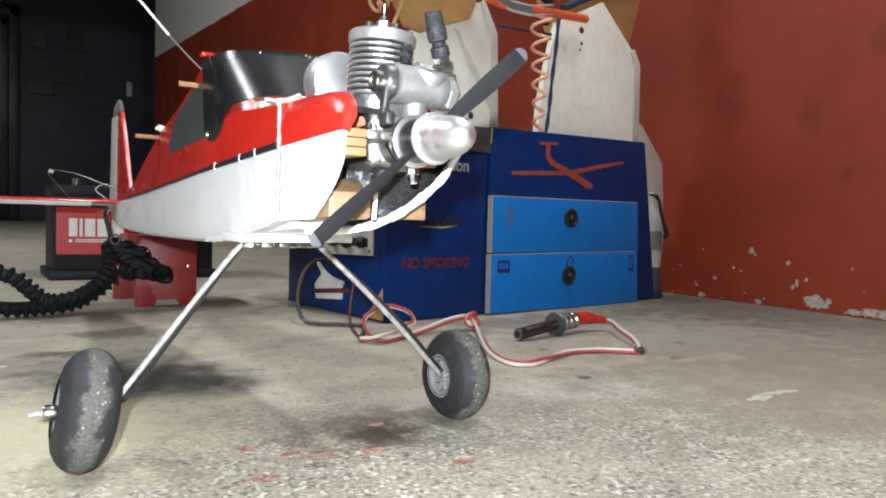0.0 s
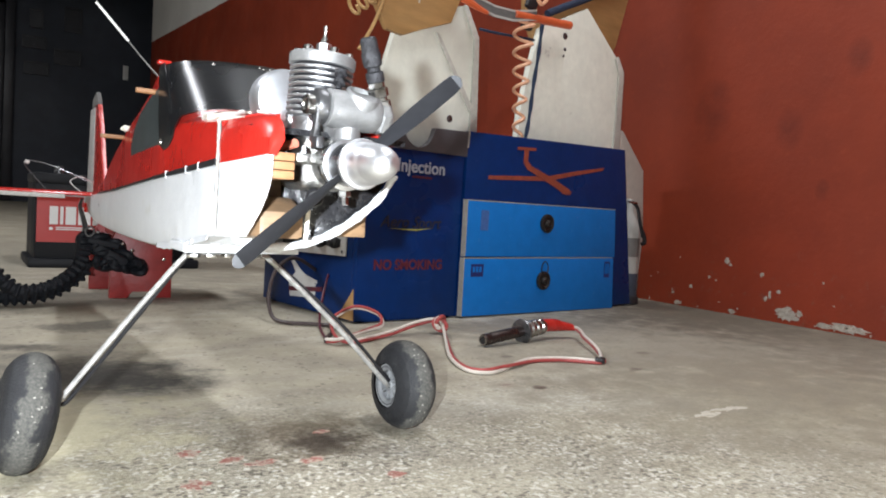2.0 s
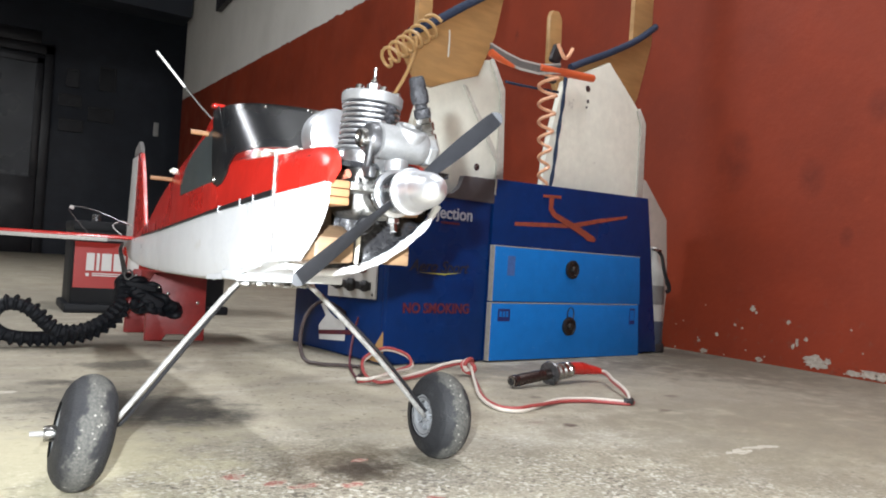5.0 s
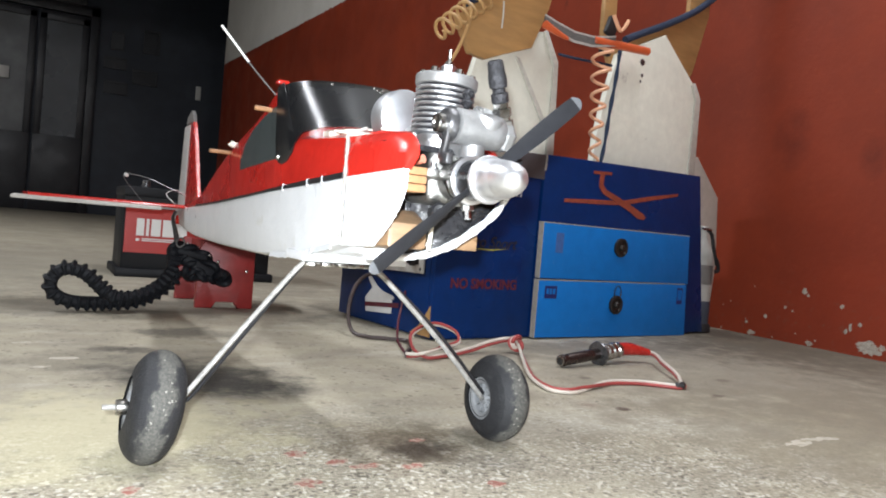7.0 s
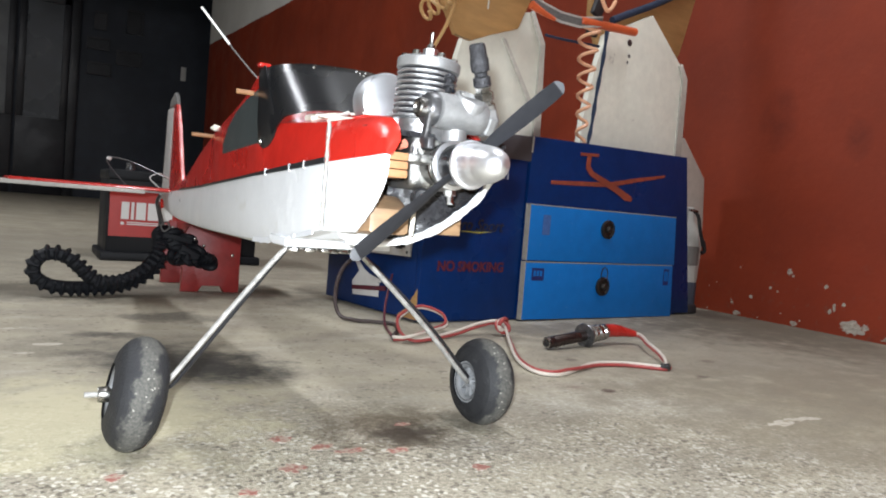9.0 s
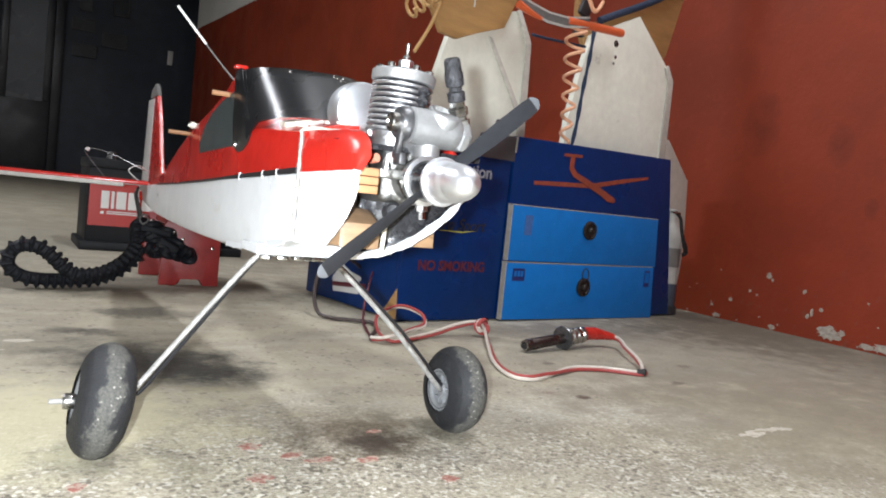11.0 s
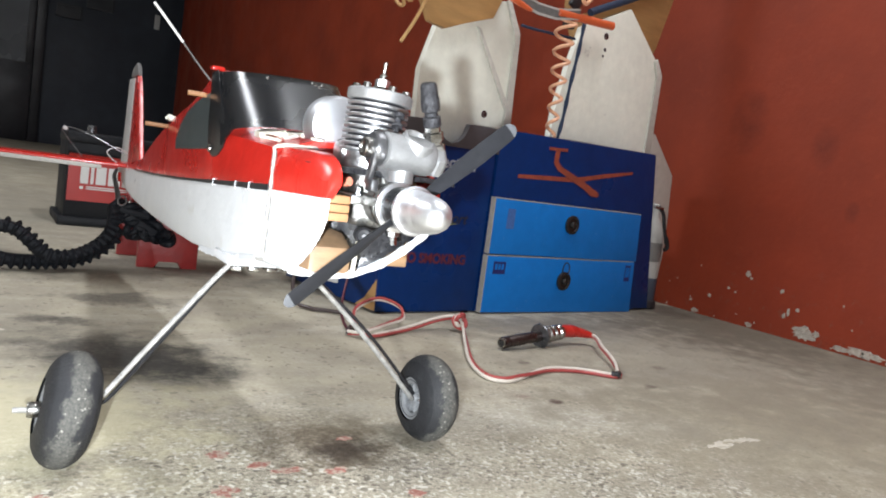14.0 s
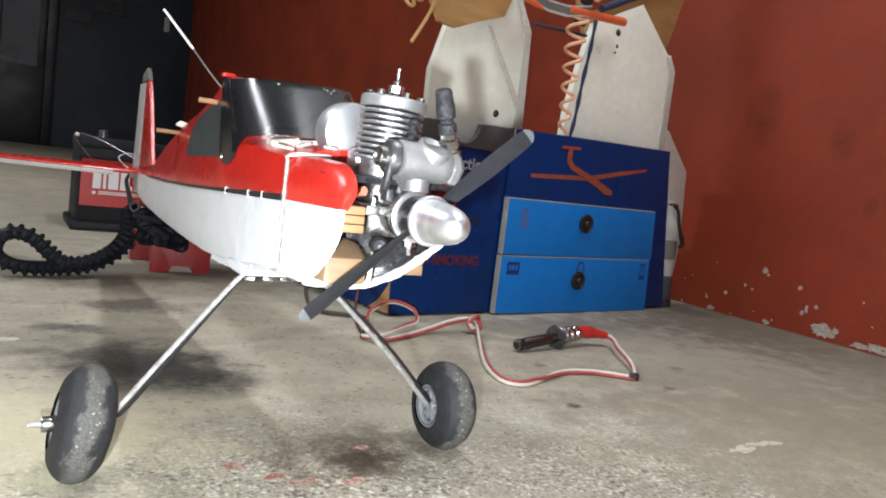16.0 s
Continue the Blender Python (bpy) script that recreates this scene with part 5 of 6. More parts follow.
for name, x0, x1, y0, y1, mat, label in (("deck_patch", -0.028, 0.020, 0.437, 0.462, GLUE, "ragged yellowed balsa patch"), ("glue_smear", -0.036, -0.020, 0.448, 0.474, GLUE, "ragged yellowed glue smear"), ("foil_scrap", 0.006, 0.030, 0.410, 0.428, STRAP_EDGE, "crumpled pale tape scrap")):
    outline = []
    for k in range(26):
        a = 2 * math.pi * k / 26
        q = 1 + rng.uniform(-0.16, 0.12)
        c, d = math.cos(a), math.sin(a)
        outline.append(((x0 + x1) / 2 + (x1 - x0) / 2 * q * math.copysign(abs(c) ** 0.6, c), (y0 + y1) / 2 + (y1 - y0) / 2 * q * math.copysign(abs(d) ** 0.6, d)))
    rings = []
    for lift, shrink in ((-0.0020, 1.0), (0.0008, 1.0), (0.0016, 0.93)):
        mx, my = (x0 + x1) / 2, (y0 + y1) / 2
        rings.append([Vector((CX + mx + (x - mx) * shrink, my + (y - my) * shrink, along(DECK, y) + 0.0065 * max(0.0, 1 - (x / 0.043) ** 2) + lift + rng.uniform(-0.0004, 0.0004))) for x, y in outline])
    part(name, loft(rings), mat, plane, label)
for k in range(9):
    x, y = -0.036 + 0.008 * k + rng.uniform(-0.003, 0.003), 0.408 + rng.uniform(-0.006, 0.020)
    m = Matrix.Rotation(rng.uniform(-0.5, 0.5), 3, "X") @ Matrix.Rotation(rng.uniform(0, 3), 3, "Z")
    part("tape_scrap", box((CX + x, y, along(DECK, y) + 0.0065 * max(0.0, 1 - (x / 0.043) ** 2) + 0.0006), (0.007 + 0.004 * rng.random(), 0.003, 0.0012), m, 0.0004, 1), STRAP_EDGE if k % 2 else GLUE, plane, "scrap of grimy tape")
part("firewall", prism([(-0.040, 0.150), (0.040, 0.150), (0.040, 0.204), (-0.040, 0.204)], (CX, 0.388, 0), (1, 0, 0), (0, 0, 1), (0, 0.008, 0), 0.0006), WOOD, plane, "oiled plywood firewall")
part("nose_deck", prism([(-0.0420, 0.350), (0.0420, 0.350), (0.0420, 0.400), (-0.0420, 0.400)], (CX, 0, 0.2015), (1, 0, 0), (0, 1, 0), (0, 0, 0.003)), OILY_BLACK, plane)

# cut-away engine bay: floor, chin edge and blocks
chin = [(0.1960, 0.398, 0.1425), (0.2080, 0.384, 0.1432), (0.2215, 0.375, 0.1462), (0.2360, 0.370, 0.1527), (0.2485, 0.366, 0.1622), (0.2592, 0.362, 0.1735), (0.2660, 0.359, 0.1865)]
part("chin_edge", tube(chin, lambda s: 0.0017 + 0.0022 * s * (1.1 - s) + 0.0003 * math.sin(40 * s) + 0.0002 * math.sin(97 * s), 10, 6), WHITE_FILM, plane, "white rolled edge of the chin")
rings = []
for k in range(7):
    x, y, z = chin[k]
    top = Vector((max(x, 0.2145) - 0.001, 0.3760, 0.1795))
    foot = Vector((max(x, 0.2145), y + 0.004, z + 0.001))
    rings.append([foot, foot.lerp(top, 0.5) + Vector((0, 0.004, -0.001)), top, top + Vector((0, 0.002, 0)), foot + Vector((0, 0.002, 0))])
part("bay_panel", loft(rings), OILY_BLACK, plane, "oily black panel under the engine")
part("spacer_block", prism([(0.398, 0.1475), (0.352, 0.1500), (0.352, 0.163), (0.366, 0.170), (0.398, 0.171)], (CX - 0.036, 0, 0), (0, 1, 0), (0, 0, 1), (0.024, 0, 0), 0.0035), WOOD, plane, "amber wooden block under the engine")
part("mount_plate", box((0.2255, 0.386, 0.170), (0.027, 0.006, 0.028), None, 0.001), OILY_BLACK, plane, "oily black mounting plate")
for z in (0.1806, 0.1848, 0.1890):
    part("bearer", box((0.1900, 0.357, z), (0.012, 0.060, 0.0039), None, 0.0006), DOWEL, plane, "beech engine bearer")
    part("bearer", box((0.2500, 0.379, z), (0.012, 0.030, 0.0039), None, 0.0006), DOWEL, plane)
part("drain_plug", lathe((0.2150, 0.348, 0.1708), (-0.35, -0.93, 0.05), [(0.0042, -0.016), (0.0044, 0), (0.0046, 0.004), (0.0038, 0.0050), (0.0032, 0.0040), (0.0015, 0.0035), (0.0012, 0.0055)], 20), BLACK_RUBBER, plane)
part("bolt", lathe((0.2275, 0.341, 0.1785), (0.05, -0.15, -1), [(0.0030, 0), (0.0030, 0.0035), (0.0034, 0.0038), (0.0034, 0.0062), (0.0020, 0.0064), (0.0020, 0.0105)], 6), STEEL, plane)
part("block_tape", box((0.2133, 0.3515, 0.1585), (0.0022, 0.0016, 0.0175), Matrix.Rotation(0.06, 3, "Y"), 0.0005), GLUE, plane, "ragged white tape edge")
for side in (-1, 1):
    for y in (0.336, 0.362):
        part("mount_bolt", lathe((CX + side * 0.021, y, 0.1895), UP, [(0.0026, 0), (0.0026, 0.0028), (0.0015, 0.0030), (0.0015, 0.0058)], 8), STEEL_DARK, plane)

# engine
engine = part("engine", add_lathe(add_box(add_box(box((CX, 0.368, 0.190), (0.031, 0.034, 0.030), None, 0.005, 3), (CX - 0.018, 0.352, 0.1895), (0.016, 0.040, 0.0045), None, 0.001), (CX + 0.018, 0.352, 0.1895), (0.016, 0.040, 0.0045), None, 0.001),
              (CX, 0.366, 0.188), (0, -1, 0), [(0.0135, 0), (0.0128, 0.006), (0.0108, 0.011), (0.0100, 0.020), (0.0098, 0.0305)], 32), ALU_OILY, plane, "cast aluminium glow engine")
TOP = Vector((math.sin(0.052), 0, math.cos(0.052)))  # the cylinder leans a little
EC = Vector((CX + 0.001, 0.373, 0.23)) - TOP * 0.23
SIDE = Vector((TOP.z, 0, -TOP.x))
cyl = [(0.0125, 0.198), (0.0130, 0.2125)]
for k in range(9):
    z = 0.2130 + 0.00305 * k
    cyl += [(0.0120, z), (0.0166, z + 0.0001), (0.0169, z + 0.0005), (0.0169, z + 0.0013), (0.0166, z + 0.0017), (0.0120, z + 0.0018)]
part("cylinder", lathe(EC, TOP, cyl, 48), ALU, engine, "finned cylinder")
# a black sleeve fills the fin gaps as their painted shade
part("gap_shade_sleeve", lathe(EC, TOP, [(0.0146, 0.2132), (0.0148, 0.2135), (0.0148, 0.2404), (0.0146, 0.2408)], 40, False), BLACK_TAPE_AND_SHADE, engine, "black sleeve standing in for the shade between the fins")
part("cylinder_head", lathe(EC, TOP, [(0.0128, 0.2404), (0.0172, 0.2406), (0.0176, 0.2414), (0.0177, 0.2455), (0.0170, 0.2464), (0.0130, 0.2467), (0.0100, 0.2463), (0.0060, 0.2467), (0.0010, 0.2467)], 48), ALU_CAST, engine, "round cylinder head")
for k in range(6):
    a = math.pi / 6 + k * math.pi / 3
    part("head_bolt", lathe(EC + SIDE * 0.0135 * math.cos(a) + Vector((0, 0.0135 * math.sin(a), 0)) + TOP * 0.2463, TOP, [(0.0022, 0), (0.0023, 0.0008), (0.0023, 0.0026), (0.0018, 0.0030), (0.0012, 0.0022)], 10), STEEL, engine)
plug = part("glow_plug", lathe(EC, TOP, [(0.0046, 0.2463), (0.0046, 0.2490), (0.0036, 0.2495)], 18), STEEL, engine, "glow plug")
part("plug_hex", lathe(EC, TOP, [(0.0036, 0.2490), (0.0042, 0.2494), (0.0042, 0.2528), (0.0034, 0.2534)], 6), ALU_BRIGHT, plug)
part("plug_tip", lathe(EC, TOP, [(0.0022, 0.2530), (0.0022, 0.2555), (0.0011, 0.2563), (0.0011, 0.2605), (0.0013, 0.2608), (0.0013, 0.2622), (0.0008, 0.2628)], 12), STEEL, plug)
part("exhaust_stub", box((CX - 0.004, 0.389, 0.2115), (0.018, 0.014, 0.014), None, 0.003), ALU, engine)
part("muffler", lathe((CX - 0.002, 0.414, 0.2270), (0, 1, 0), [(0.001, -0.0004), (0.0140, 0.0), (0.0165, 0.0008), (0.0178, 0.003), (0.0180, 0.014), (0.015, 0.019), (0.006, 0.021)], 40), ALU_SATIN, engine, "round silver muffler can")
CB = Vector((CX - 0.0105, 0.338, 0.2155))
part("carburettor", add_lathe(add_lathe(lathe(CB, (1, 0, -0.04), [(0.0078, 0), (0.0092, 0.0008), (0.0093, 0.004), (0.0095, 0.010), (0.0095, 0.022), (0.0092, 0.0265), (0.0076, 0.0285)], 36),
     (CX + 0.003, 0.340, 0.200), UP, [(0.0066, 0), (0.0064, 0.010), (0.0072, 0.014)], 24), (CX + 0.002, 0.355, 0.206), (0, -1, 0.2), [(0.006, 0), (0.006, 0.012)], 16), ALU_CAST, engine, "cast carburettor")
part("intake", lathe((CX + 0.0065, 0.3375, 0.2160), (0.12, -0.50, 0.86), [(0.0088, 0), (0.0088, 0.0072), (0.0083, 0.0086), (0.0070, 0.0090), (0.0058, 0.0074), (0.0046, 0.0050), (0.0030, 0.0040), (0.0006, 0.0038)], 32), ALU_CAST, engine, "round carburettor intake")
part("needle_nut", lathe((CX + 0.0175, 0.338, 0.2135), (1, 0, 0), [(0.0082, 0), (0.0090, 0.0008), (0.0090, 0.0042), (0.0082, 0.0050)], 6), ALU_CAST, engine, "hexagonal lock nut")
part("throttle_barrel", lathe(CB + Vector((-0.0065, 0, 0)), (1, 0, 0), [(0.0040, 0), (0.0078, 0.0006), (0.0086, 0.002), (0.0086, 0.0055), (0.0065, 0.0070)], 24), STEEL_DARK, engine, "dark throttle barrel")
part("barrel_screw", lathe(CB + Vector((-0.0075, 0, 0)), (-1, 0, 0), [(0.0050, -0.001), (0.0050, 0.0022), (0.0044, 0.0030), (0.0030, 0.0030), (0.0026, 0.0022), (0.0010, 0.0022)], 12), STEEL, engine)
part("throttle_arm", add_box(box((CX - 0.0155, 0.336, 0.2060), (0.003, 0.005, 0.018), Matrix.Rotation(0.3, 3, "X"), 0.001), (CX - 0.0155, 0.3335, 0.1975), (0.004, 0.008, 0.006), None, 0.001), STEEL_DARK, engine)
part("idle_screw", lathe((0.2200, 0.337, 0.2245), (0.25, 0.35, 0.9), [(0.0016, 0), (0.0016, 0.0030), (0.0030, 0.0032), (0.0030, 0.0046), (0.0017, 0.0050), (0.0017, 0.0082), (0.0031, 0.0085), (0.0031, 0.0102), (0.0020, 0.0106)], 14), NEEDLE_KNOB, engine, "dark idle screw with two collars")
part("needle_base", lathe((CX + 0.0135, 0.338, 0.2135), (1, 0, 0), [(0.0072, 0), (0.0078, 0.001), (0.0078, 0.0095), (0.0064, 0.0110)], 6), ALU_CAST, engine, "hexagonal needle valve base")
N0, N1 = Vector((CX + 0.0208, 0.338, 0.2150)), Vector((CX + 0.0085, 0.334, 0.2510))
NA = (N1 - N0).normalized()
needle = part("needle_valve", lathe(N0, NA, [(0.0058, 0), (0.0058, 0.007), (0.0044, 0.0075), (0.0044, 0.0090), (0.0055, 0.0095), (0.0055, 0.0135), (0.0042, 0.0140), (0.0042, 0.0175)], 6), STEEL, engine, "needle valve")
part("knurled_knob", lathe(N0, NA, [(0.0040, 0.0165), (0.0046, 0.0172), (0.0046, 0.0215), (0.0034, 0.0222), (0.0034, 0.0240), (0.0047, 0.0248), (0.0049, 0.0275), (0.0049, 0.0305), (0.0044, 0.0325), (0.0043, 0.0370), (0.0038, 0.0385), (0.0026, 0.0390)], 20), NEEDLE_KNOB, needle, "dark knurled knob")
part("fuel_tube", tube([(CX - 0.018, 0.385, 0.198), (CX - 0.026, 0.372, 0.2000), (CX - 0.024, 0.360, 0.1960), (CX - 0.020, 0.350, 0.1975)], 0.0024, 8), CLEAR_TUBE, engine, "reddish fuel tube")
part("thrust_washer", lathe((CX, 0.3345, 0.188), (0, -1, 0), [(0.0095, 0), (0.0124, 0.0004), (0.0128, 0.0012), (0.0126, 0.0028), (0.0108, 0.0034)], 36), ALU_BRIGHT, engine, "polished thrust washer")
part("front_ring", lathe((CX, 0.3400, 0.188), (0, -1, 0), [(0.0105, 0), (0.0118, 0.0004), (0.0118, 0.0022), (0.0100, 0.0026)], 36), STEEL, engine)

# propeller at rest and its spinner nut
PY = 0.3205
prop = part("propeller", lathe((CX, PY + 0.0102, 0.188), (0, -1, 0), [(0.0096, 0), (0.0106, 0.0006), (0.0104, 0.0130), (0.0096, 0.0134)], 40), BLACK_SHEET, plane, "two-bladed propeller at rest")


def blade(a, lo, hi, wide=1.0):
    rad = Vector((math.cos(a), 0, math.sin(a)))
    tan = Vector((0, 1, 0)).cross(rad)
    rings = []
    n = 12
    for k in range(n + 1):
        s = lo + (hi - lo) * k / n
        r = 0.009 + 0.066 * s
        chord = (0.0027 + 0.0020 * math.sin(min(1, s * 1.35) * math.pi * 0.62)) * (1 if s < 0.9 else math.sqrt(max(0.02, 1 - ((s - 0.9) / 0.1) ** 2)))
        th = radians(46 - 30 * s)
        e1 = tan * math.cos(th) + Vector((0, -1, 0)) * math.sin(th)
        e2 = rad.cross(e1)
        t = 0.0022 * (1 - 0.65 * s)
        c = Vector((CX, PY + 0.0015, 0.188)) + rad * r
        rings.append([c + e1 * chord * x + e2 * t * y for x, y in ((-1, 0), (-0.5, 0.7), (0.1, 1), (0.7, 0.6), (1, 0), (0.4, -0.4), (-0.4, -0.4))])
    return loft(rings)


for a in (radians(221), radians(41)):
    b = part("blade", blade(a, 0.0, 0.94), PROP, prop, "black nylon blade")
    part("blade_tip", blade(a, 0.94, 1.0), PROP_TIP, b, "pale blade tip")
part("spinner", lathe((CX, 0.3172, 0.188), (0, -1, 0), [(0.0098, 0), (0.0117, 0.0003), (0.0121, 0.0010), (0.0121, 0.0022), (0.0117, 0.0028), (0.0104, 0.0032), (0.0102, 0.0042), (0.0099, 0.0095), (0.0096, 0.0138), (0.0092, 0.0144), (0.0092, 0.0160), (0.0089, 0.0185), (0.0081, 0.0222), (0.0068, 0.0256), (0.0050, 0.0283), (0.0027, 0.0298), (0.0003, 0.0302)], 56), ALU_SPUN, prop, "satin bullet spinner nut")

# windscreen of black sheet, raked back and folded round the cabin front
def screen_point(a, f):
    c, s = math.cos(a), math.sin(a)
    x = math.copysign(abs(c) ** (0.60 + 0.14 * f), c)
    y = (0.512 + 0.036 * f) - (0.060 - 0.010 * f) * s ** 0.78
    low = 0.2160 - 0.010 * max(0.0, 1 - s / 0.30) + 0.0065 * s
    high = 0.2585 - 0.0016 * x
    return Vector((CX - 0.001 - 0.0015 * f * s + (0.0446 - 0.0020 * f) * -x, y, low + (high - low) * f))

rings = []
for k in range(49):
    a = 0.02 + (math.pi - 0.04) * k / 48
    ring = [screen_point(a, j / 8) for j in range(9)]
    ring += [Vector((CX + (q.x - CX) * 0.975, q.y + 0.0011, q.z)) for q in reversed(ring)]
    rings.append(ring)
screen = part("windscreen", loft(rings), BLACK_SHEET, plane, "wrapped black sheet windscreen", 50)
for side in (-1, 1):
    flank = [(0.500, 0.2125), (0.506, 0.2050), (0.518, 0.1995), (0.530, 0.1980), (0.540, 0.2000), (0.547, 0.2070), (0.551, 0.2180), (0.556, 0.2570), (0.540, 0.2585), (0.520, 0.2350)]
    bm = prism(flank, (CX + side * 0.0442, 0, 0), (0, 1, 0), (0, 0, 1), (side * 0.0008, 0, 0), 0.0003)
    part("flank", bm, BLACK_SHEET, screen)
    part("screw", lathe((CX + side * 0.0455, 0.537, 0.2035), (side, 0, 0), [(0.0028, 0), (0.0024, 0.0012), (0.0008, 0.0018)], 14), STEEL, screen, "bright screw")
part("tab", box((CX - 0.042, 0.554, 0.2605), (0.009, 0.008, 0.0030), None, 0.001), RED_FILM, plane)
for a, f in ((1.20, 0.93), (1.72, 0.95), (1.80, 0.88), (1.88, 0.94), (2.15, 0.35), (1.76, 0.92)):
    q = screen_point(a, f)
    part("rivet", lathe(q, (-0.2, -1, 0.3), [(0.0011, -0.0005), (0.0010, 0.0006), (0.0003, 0.0011)], 8), STEEL, screen)

for y, z, reach in ((0.572, 0.2415, 0.0570), (0.740, 0.2175, 0.0575)):
    part("wing_dowel", rod((CX - reach, y, z), (CX + reach, y, z), 0.0019, 14), DOWEL, plane, "beech wing dowel")
lump = bmesh.new()
bmesh.ops.create_icosphere(lump, subdivisions=2, radius=0.0036)
rng = random.Random(8)
for v in lump.verts:
    v.co = Vector((v.co.x * 1.5, v.co.y * 1.1, v.co.z * 0.9)) * rng.uniform(0.65, 1.2) + Vector((CX - 0.036, 0.735, 0.2255))
part("foam_lump", lump, BOARD_WHITE, plane, "torn lump of white foam", 10)
aerial = part("aerial", tube([(CX - 0.038, 0.566, 0.2480), (CX - 0.0455, 0.566, 0.2545), (CX - 0.0520, 0.575, 0.2640), (CX - 0.0610, 0.589, 0.2785)], 0.0006, 6), STRAP, plane, "thin bent aerial wire")
part("sleeve", rod((CX - 0.0605, 0.5885, 0.2780), (CX - 0.0830, 0.589, 0.3020), 0.0010, 10), WIRE_WHITE, aerial, "white aerial sleeve")

# tail
part("fin", prism([(1.095, 0.160), (1.215, 0.158), (1.2125, 0.292), (1.190, 0.292), (1.165, 0.262), (1.13, 0.205)], (CX - 0.003, 0, 0), (0, 1, 0), (0, 0, 1), (0.006, 0, 0), 0.0012), RED_FILM, plane, "red fin")
rud = part("rudder", prism([(1.217, 0.150), (1.285, 0.152), (1.270, 0.290), (1.215, 0.290)], (CX - 0.0032, 0, 0), (0, 1, 0), (0, 0, 1), (0.0064, 0, 0), 0.0012), WIRE_WHITE, plane, "pale grey rudder")
part("rudder_cap", prism([(1.190, 0.2925), (1.255, 0.2915), (1.25, 0.304), (1.215, 0.312), (1.20, 0.304)], (CX - 0.003, 0, 0), (0, 1, 0), (0, 0, 1), (0.006, 0, 0), 0.001), STRAP, rud, "dark cap")
SPAN, SZ = 0.236, 0.1555
stab = part("stabiliser", prism([(-SPAN + 0.02, 1.150), (-0.05, 1.115), (0.05, 1.115), (SPAN - 0.02, 1.150), (SPAN - 0.012, 1.205), (-SPAN + 0.012, 1.205)], (CX, 0, SZ + 0.0022), (1, 0, 0), (0, 1, 0), (0, 0, 0.0052), 0.0012), RED_FILM, plane, "red tailplane")
for k in (-1, 1):
    part("leading_edge", prism([(k * SPAN, 1.148), (k * 0.05, 1.108), (k * 0.05, 1.1145), (k * (SPAN - 0.02), 1.1495)], (CX, 0, SZ - 0.0025), (1, 0, 0), (0, 1, 0), (0, 0, 0.0056), 0.001), STRAP_EDGE, stab, "pale grimy leading edge")
part("elevator", prism([(-SPAN, 1.207), (SPAN, 1.207), (SPAN - 0.03, 1.255), (-SPAN + 0.03, 1.255)], (CX, 0, SZ - 0.001), (1, 0, 0), (0, 1, 0), (0, 0, 0.0045), 0.0012), WIRE_WHITE, stab, "pale elevator")
part("pushrod", tube([(CX - 0.025, 1.10, 0.178), (CX - 0.06, 1.16, 0.196), (CX - 0.085, 1.215, 0.203), (CX - 0.092, 1.22, 0.196), (CX - 0.062, 1.215, 0.160)], 0.0008, 6), STEEL_DARK, stab, "bent control pushrod")
part("horn", box((CX - 0.090, 1.212, 0.201), (0.006, 0.004, 0.005), Matrix.Rotation(0.4, 3, "Y"), 0.001), WIRE_WHITE, stab)
part("tail_wire", tube([(CX - 0.022, 1.170, 0.152), (CX - 0.0235, 1.180, 0.142), (CX - 0.018, 1.192, 0.126), (CX - 0.013, 1.200, 0.108), (CX - 0.0165, 1.200, 0.092)], lambda s: 0.0022 + 0.0024 * s, 8), STEEL_DARK, plane, "dark tail tether wire")
part("tether_knot", tube([(CX - 0.006, 1.196, 0.112), (CX - 0.002, 1.190, 0.104), (CX - 0.010, 1.188, 0.098), (CX - 0.014, 1.192, 0.106)], 0.0014, 8, 5, True), STRAP, plane, "grimy cord knot at the tail")
part("clevis", box((CX - 0.012, 1.20, 0.140), (0.008, 0.012, 0.010), Matrix.Rotation(0.5, 3, "X"), 0.001), RED_FILM, plane)
part("control_loop", tube([(CX - 0.030, 1.12, 0.163), (CX - 0.042, 1.13, 0.176), (CX - 0.028, 1.14, 0.184), (CX - 0.012, 1.15, 0.176)], 0.0007, 6), WIRE_WHITE, plane)

# undercarriage
plate = part("gear_plate", prism([(0.1790, 0.460), (0.2525, 0.460), (0.2525, 0.497), (0.1790, 0.497)], (0, 0, 0.1335), (1, 0, 0), (0, 1, 0), (0, 0, 0.0060), 0.001), WHITE_FILM, plane, "white undercarriage plate")
part("keel_fairing", loft([[Vector((x, y, z)) for x, z in ((0.186, 0.1480), (xr, 0.1480), (xr - 0.006, zb), (0.190, zb))] for y, zb, xr in ((0.390, 0.1440, 0.213), (0.42, 0.1420, 0.224), (0.459, 0.1395, 0.236))]), WHITE_FILM, plane, "white taped fairing")
for k in range(5):
    x = 0.186 + 0.011 * k
    part("saddle_clip", box((x, 0.464 + 0.001 * k, 0.1318), (0.007, 0.010, 0.0030), Matrix.Rotation(0.2 * (k - 2), 3, "Z"), 0.0008), STEEL, plate)
rng = random.Random(11)
for k in range(4):
    y = 0.45 + 0.0095 * k + rng.uniform(-0.003, 0.003)
    part("tape_tag", box((CX - 0.0438, y, along(BELLY, y) + 0.002 * rng.random()), (0.0010, 0.004, 0.0015 + 0.002 * rng.random()), Matrix.Rotation(rng.uniform(-0.5, 0.5), 3, "X"), 0.0006), WHITE_FILM, plate)
WL, WR = Vector((0.0995, 0.487, 0.0355)), Vector((0.3520, 0.484, 0.0337))
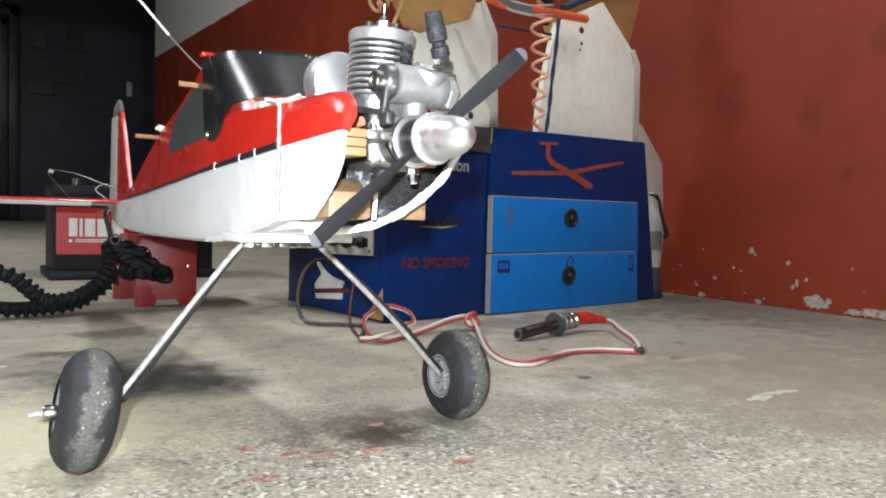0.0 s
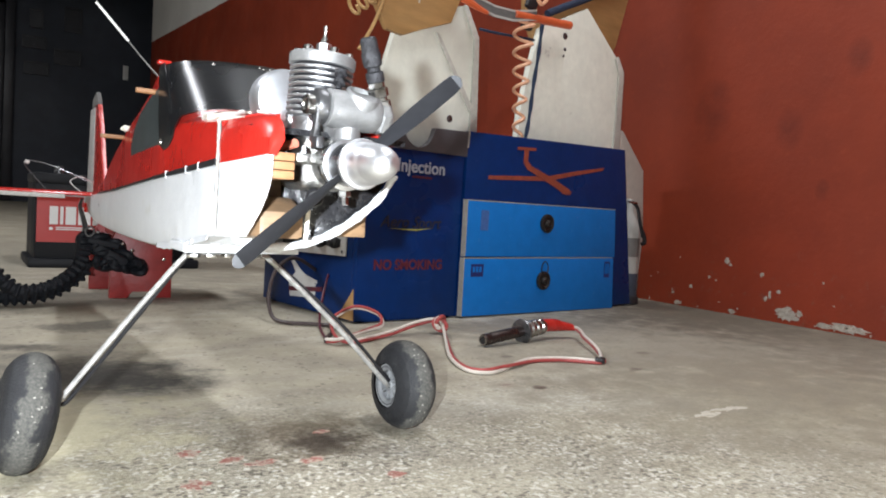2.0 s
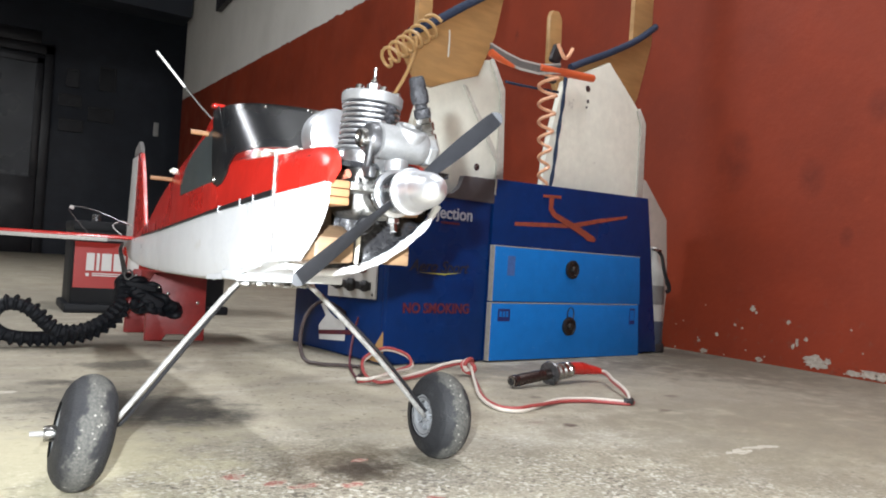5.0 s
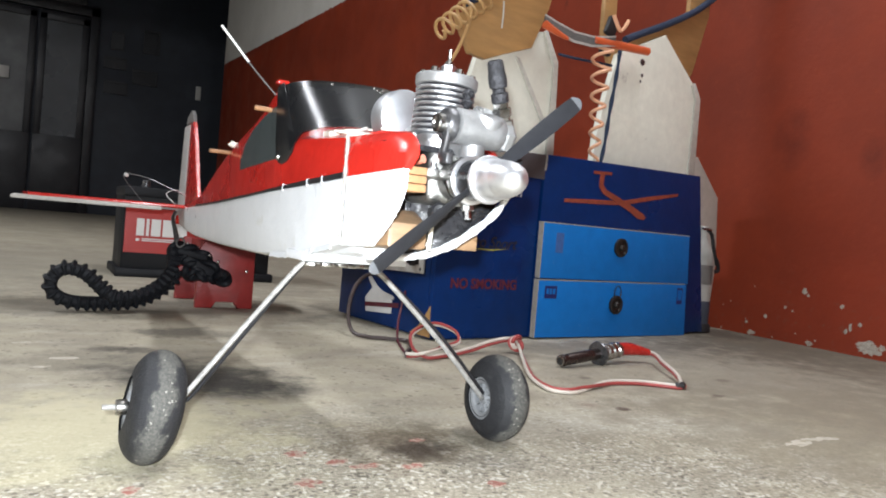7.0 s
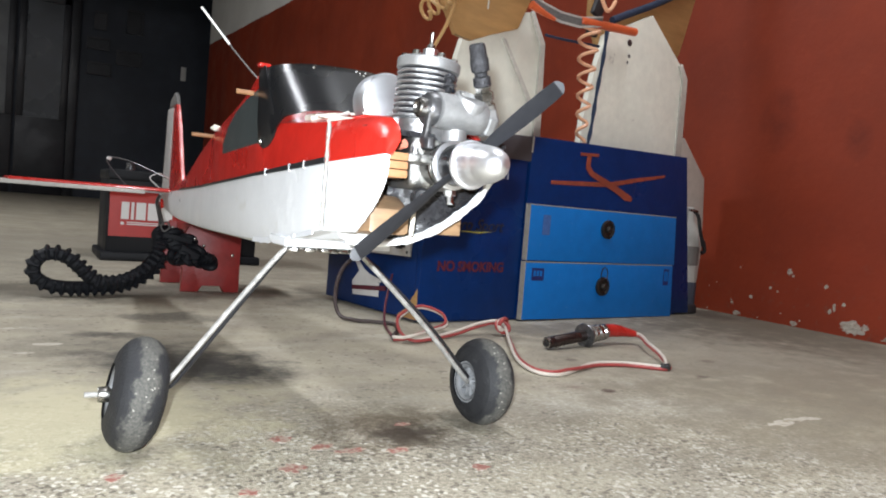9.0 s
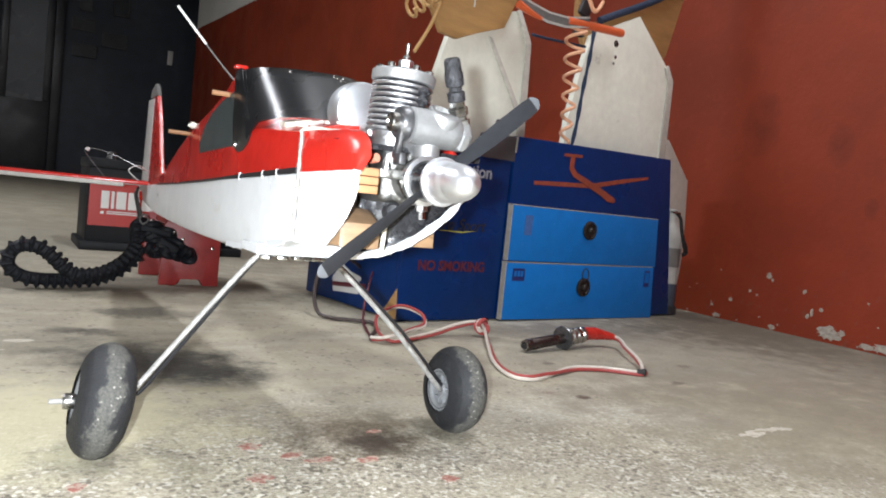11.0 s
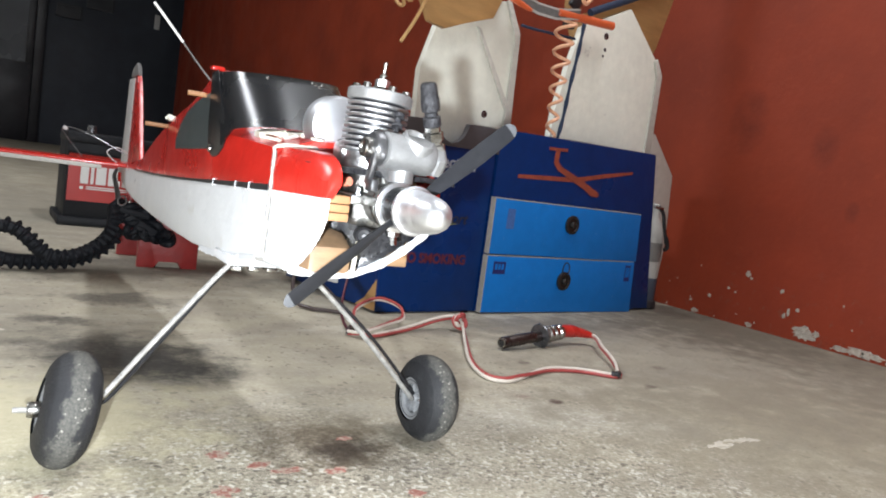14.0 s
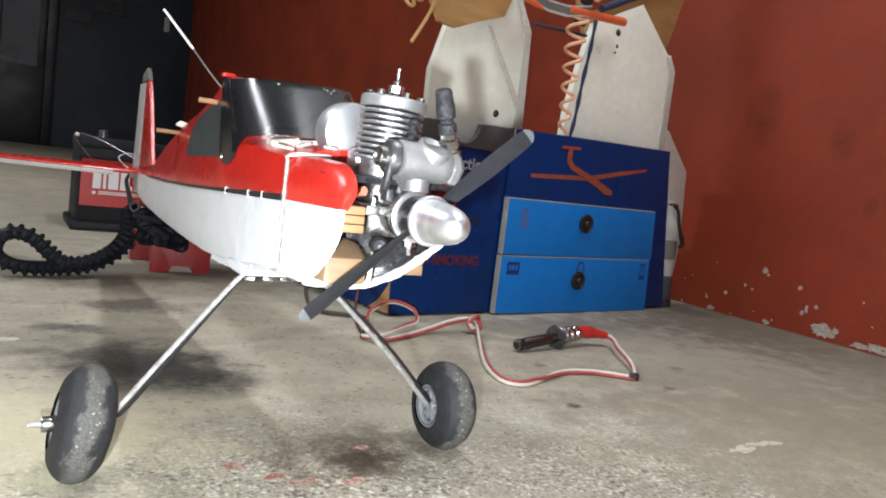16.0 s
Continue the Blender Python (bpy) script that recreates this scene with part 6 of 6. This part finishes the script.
part("gear_leg", tube([(CX + 0.002, 0.478, 0.1322), (CX - 0.032, 0.479, 0.1322), (CX - 0.0405, 0.480, 0.1290), (0.150, 0.482, 0.086), (0.1190, 0.486, 0.0440), (0.1135, 0.4868, 0.0375), (0.105, 0.487, 0.0355), (0.0705, 0.487, 0.0360)], 0.0017, 10, 6), GEAR_WIRE, plane, "tarnished bright wire leg")
part("gear_leg", tube([(CX - 0.012, 0.472, 0.1312), (CX + 0.006, 0.473, 0.1312), (CX + 0.0145, 0.476, 0.1285), (0.290, 0.476, 0.0820), (0.3310, 0.478, 0.0400), (0.3390, 0.482, 0.0345), (0.352, 0.484, 0.0337), (0.373, 0.4848, 0.0332)], 0.0018, 10, 6), GEAR_WIRE, plane, "tarnished bright wire leg")

# added black wires draw the dark shaded underside of each leg
for line in ([(CX - 0.030, 0.486, 0.1310), (CX - 0.0375, 0.4865, 0.1280), (0.1550, 0.487, 0.0850), (0.1240, 0.489, 0.0425), (0.1180, 0.4895, 0.0385)],
             [(CX + 0.010, 0.482, 0.1305), (CX + 0.0185, 0.483, 0.1280), (0.2935, 0.481, 0.0850), (0.3340, 0.482, 0.0430), (0.3400, 0.484, 0.0370)]):
    part("leg_shade_wire", tube(line, 0.0013, 8, 6), BLACK_TAPE_AND_SHADE, plane, "black wire standing in for the shade under the leg")


def tyre_profile(radius, h0, h1, proud=0.0):
    """Half of an oval section from the height h0 to h1 across the wheel."""
    out = []
    for k in range(19):
        h = h0 + (h1 - h0) * k / 18
        out.append((0.0150 + proud + (radius - 0.0150) * math.sqrt(max(0.0, 1 - (h / 0.0162) ** 2)), h))
    return out


def wheel(at, axis, radius):
    tyre = part("wheel", lathe(at, axis, tyre_profile(radius, -0.01615, 0.01615), 56, False), RUBBER, plane, "balloon tyre on a grey spoked rim", 60)
    part("tread", lathe(at, axis, tyre_profile(radius, -0.0115, 0.0115, 0.00012), 56, False), dusty_rubber(at, axis), tyre, "dusty scuffed tread", 60)
    rim = part("rim", lathe(at, axis, [(0.0112, -0.0120), (0.0116, -0.0138), (0.0130, -0.0146), (0.0160, -0.0148), (0.0164, -0.0125), (0.0152, 0.0), (0.0164, 0.0125), (0.0160, 0.0148), (0.0130, 0.0146), (0.0116, 0.0138), (0.0112, 0.0120)], 40, False), RIM, tyre, "grey nylon rim")
    # a black disc gives the spoke gaps their shade by colour
    part("web", lathe(at, axis, [(0.0030, -0.0066), (0.0118, -0.0066), (0.0118, 0.0066), (0.0030, 0.0066)], 32), BLACK_RUBBER, tyre, "black disc standing in for the shade behind the spokes")
    t = frame_of(axis)
    for end in (-1, 1):
        # the rim's recess is a raised black ring, its shade put into the colour
        part("groove_shade", lathe(Vector(at) + t @ Vector((0, 0, 0.0146 * end)), t @ Vector((0, 0, end)), [(0.0139, 0), (0.0139, 0.0003), (0.0145, 0.0003), (0.0145, 0)], 36, False), BLACK_RUBBER, tyre, "thin raised black ring, drawn as the rim's shaded channel")
        part("hub", lathe(Vector(at) + t @ Vector((0, 0, 0.0078 * end)), t @ Vector((0, 0, end)), [(0.0046, 0), (0.0046, 0.0042), (0.0038, 0.0054), (0.0022, 0.0056)], 20), RIM, tyre)
        part("ring", lathe(Vector(at) + t @ Vector((0, 0, 0.0094 * end)), t @ Vector((0, 0, end)), [(0.0074, 0), (0.0074, 0.0014), (0.0080, 0.0014), (0.0080, 0)], 28, False), RIM, tyre)
        for k in range(10):
            a = 2 * math.pi * k / 10
            c = Vector(at) + t @ Vector((0.0080 * math.cos(a), 0.0080 * math.sin(a), 0.0098 * end))
            part("spoke", box(c, (0.0078, 0.0013, 0.0040), t @ Matrix.Rotation(a, 3, "Z"), 0.0003, 1), RIM, tyre)
    return tyre


wheel(WL, Vector((1, -0.02, -0.17)), 0.0355)
wheel(WR, Vector((1, 0.04, -0.02)), 0.0335)
part("wheel_collar", lathe((0.0845, 0.487, 0.0358), (-1, 0, 0), [(0.0030, -0.001), (0.0046, 0), (0.0048, 0.0008), (0.0048, 0.0058), (0.0044, 0.0066), (0.0022, 0.0068)], 20), STEEL, plane, "bright wheel collar")
part("wheel_collar", lathe((0.3665, 0.4846, 0.0334), (1, 0, 0), [(0.0030, -0.001), (0.0046, 0), (0.0048, 0.0008), (0.0048, 0.0058), (0.0044, 0.0066), (0.0022, 0.0068)], 20), ALU_BRIGHT, plane)
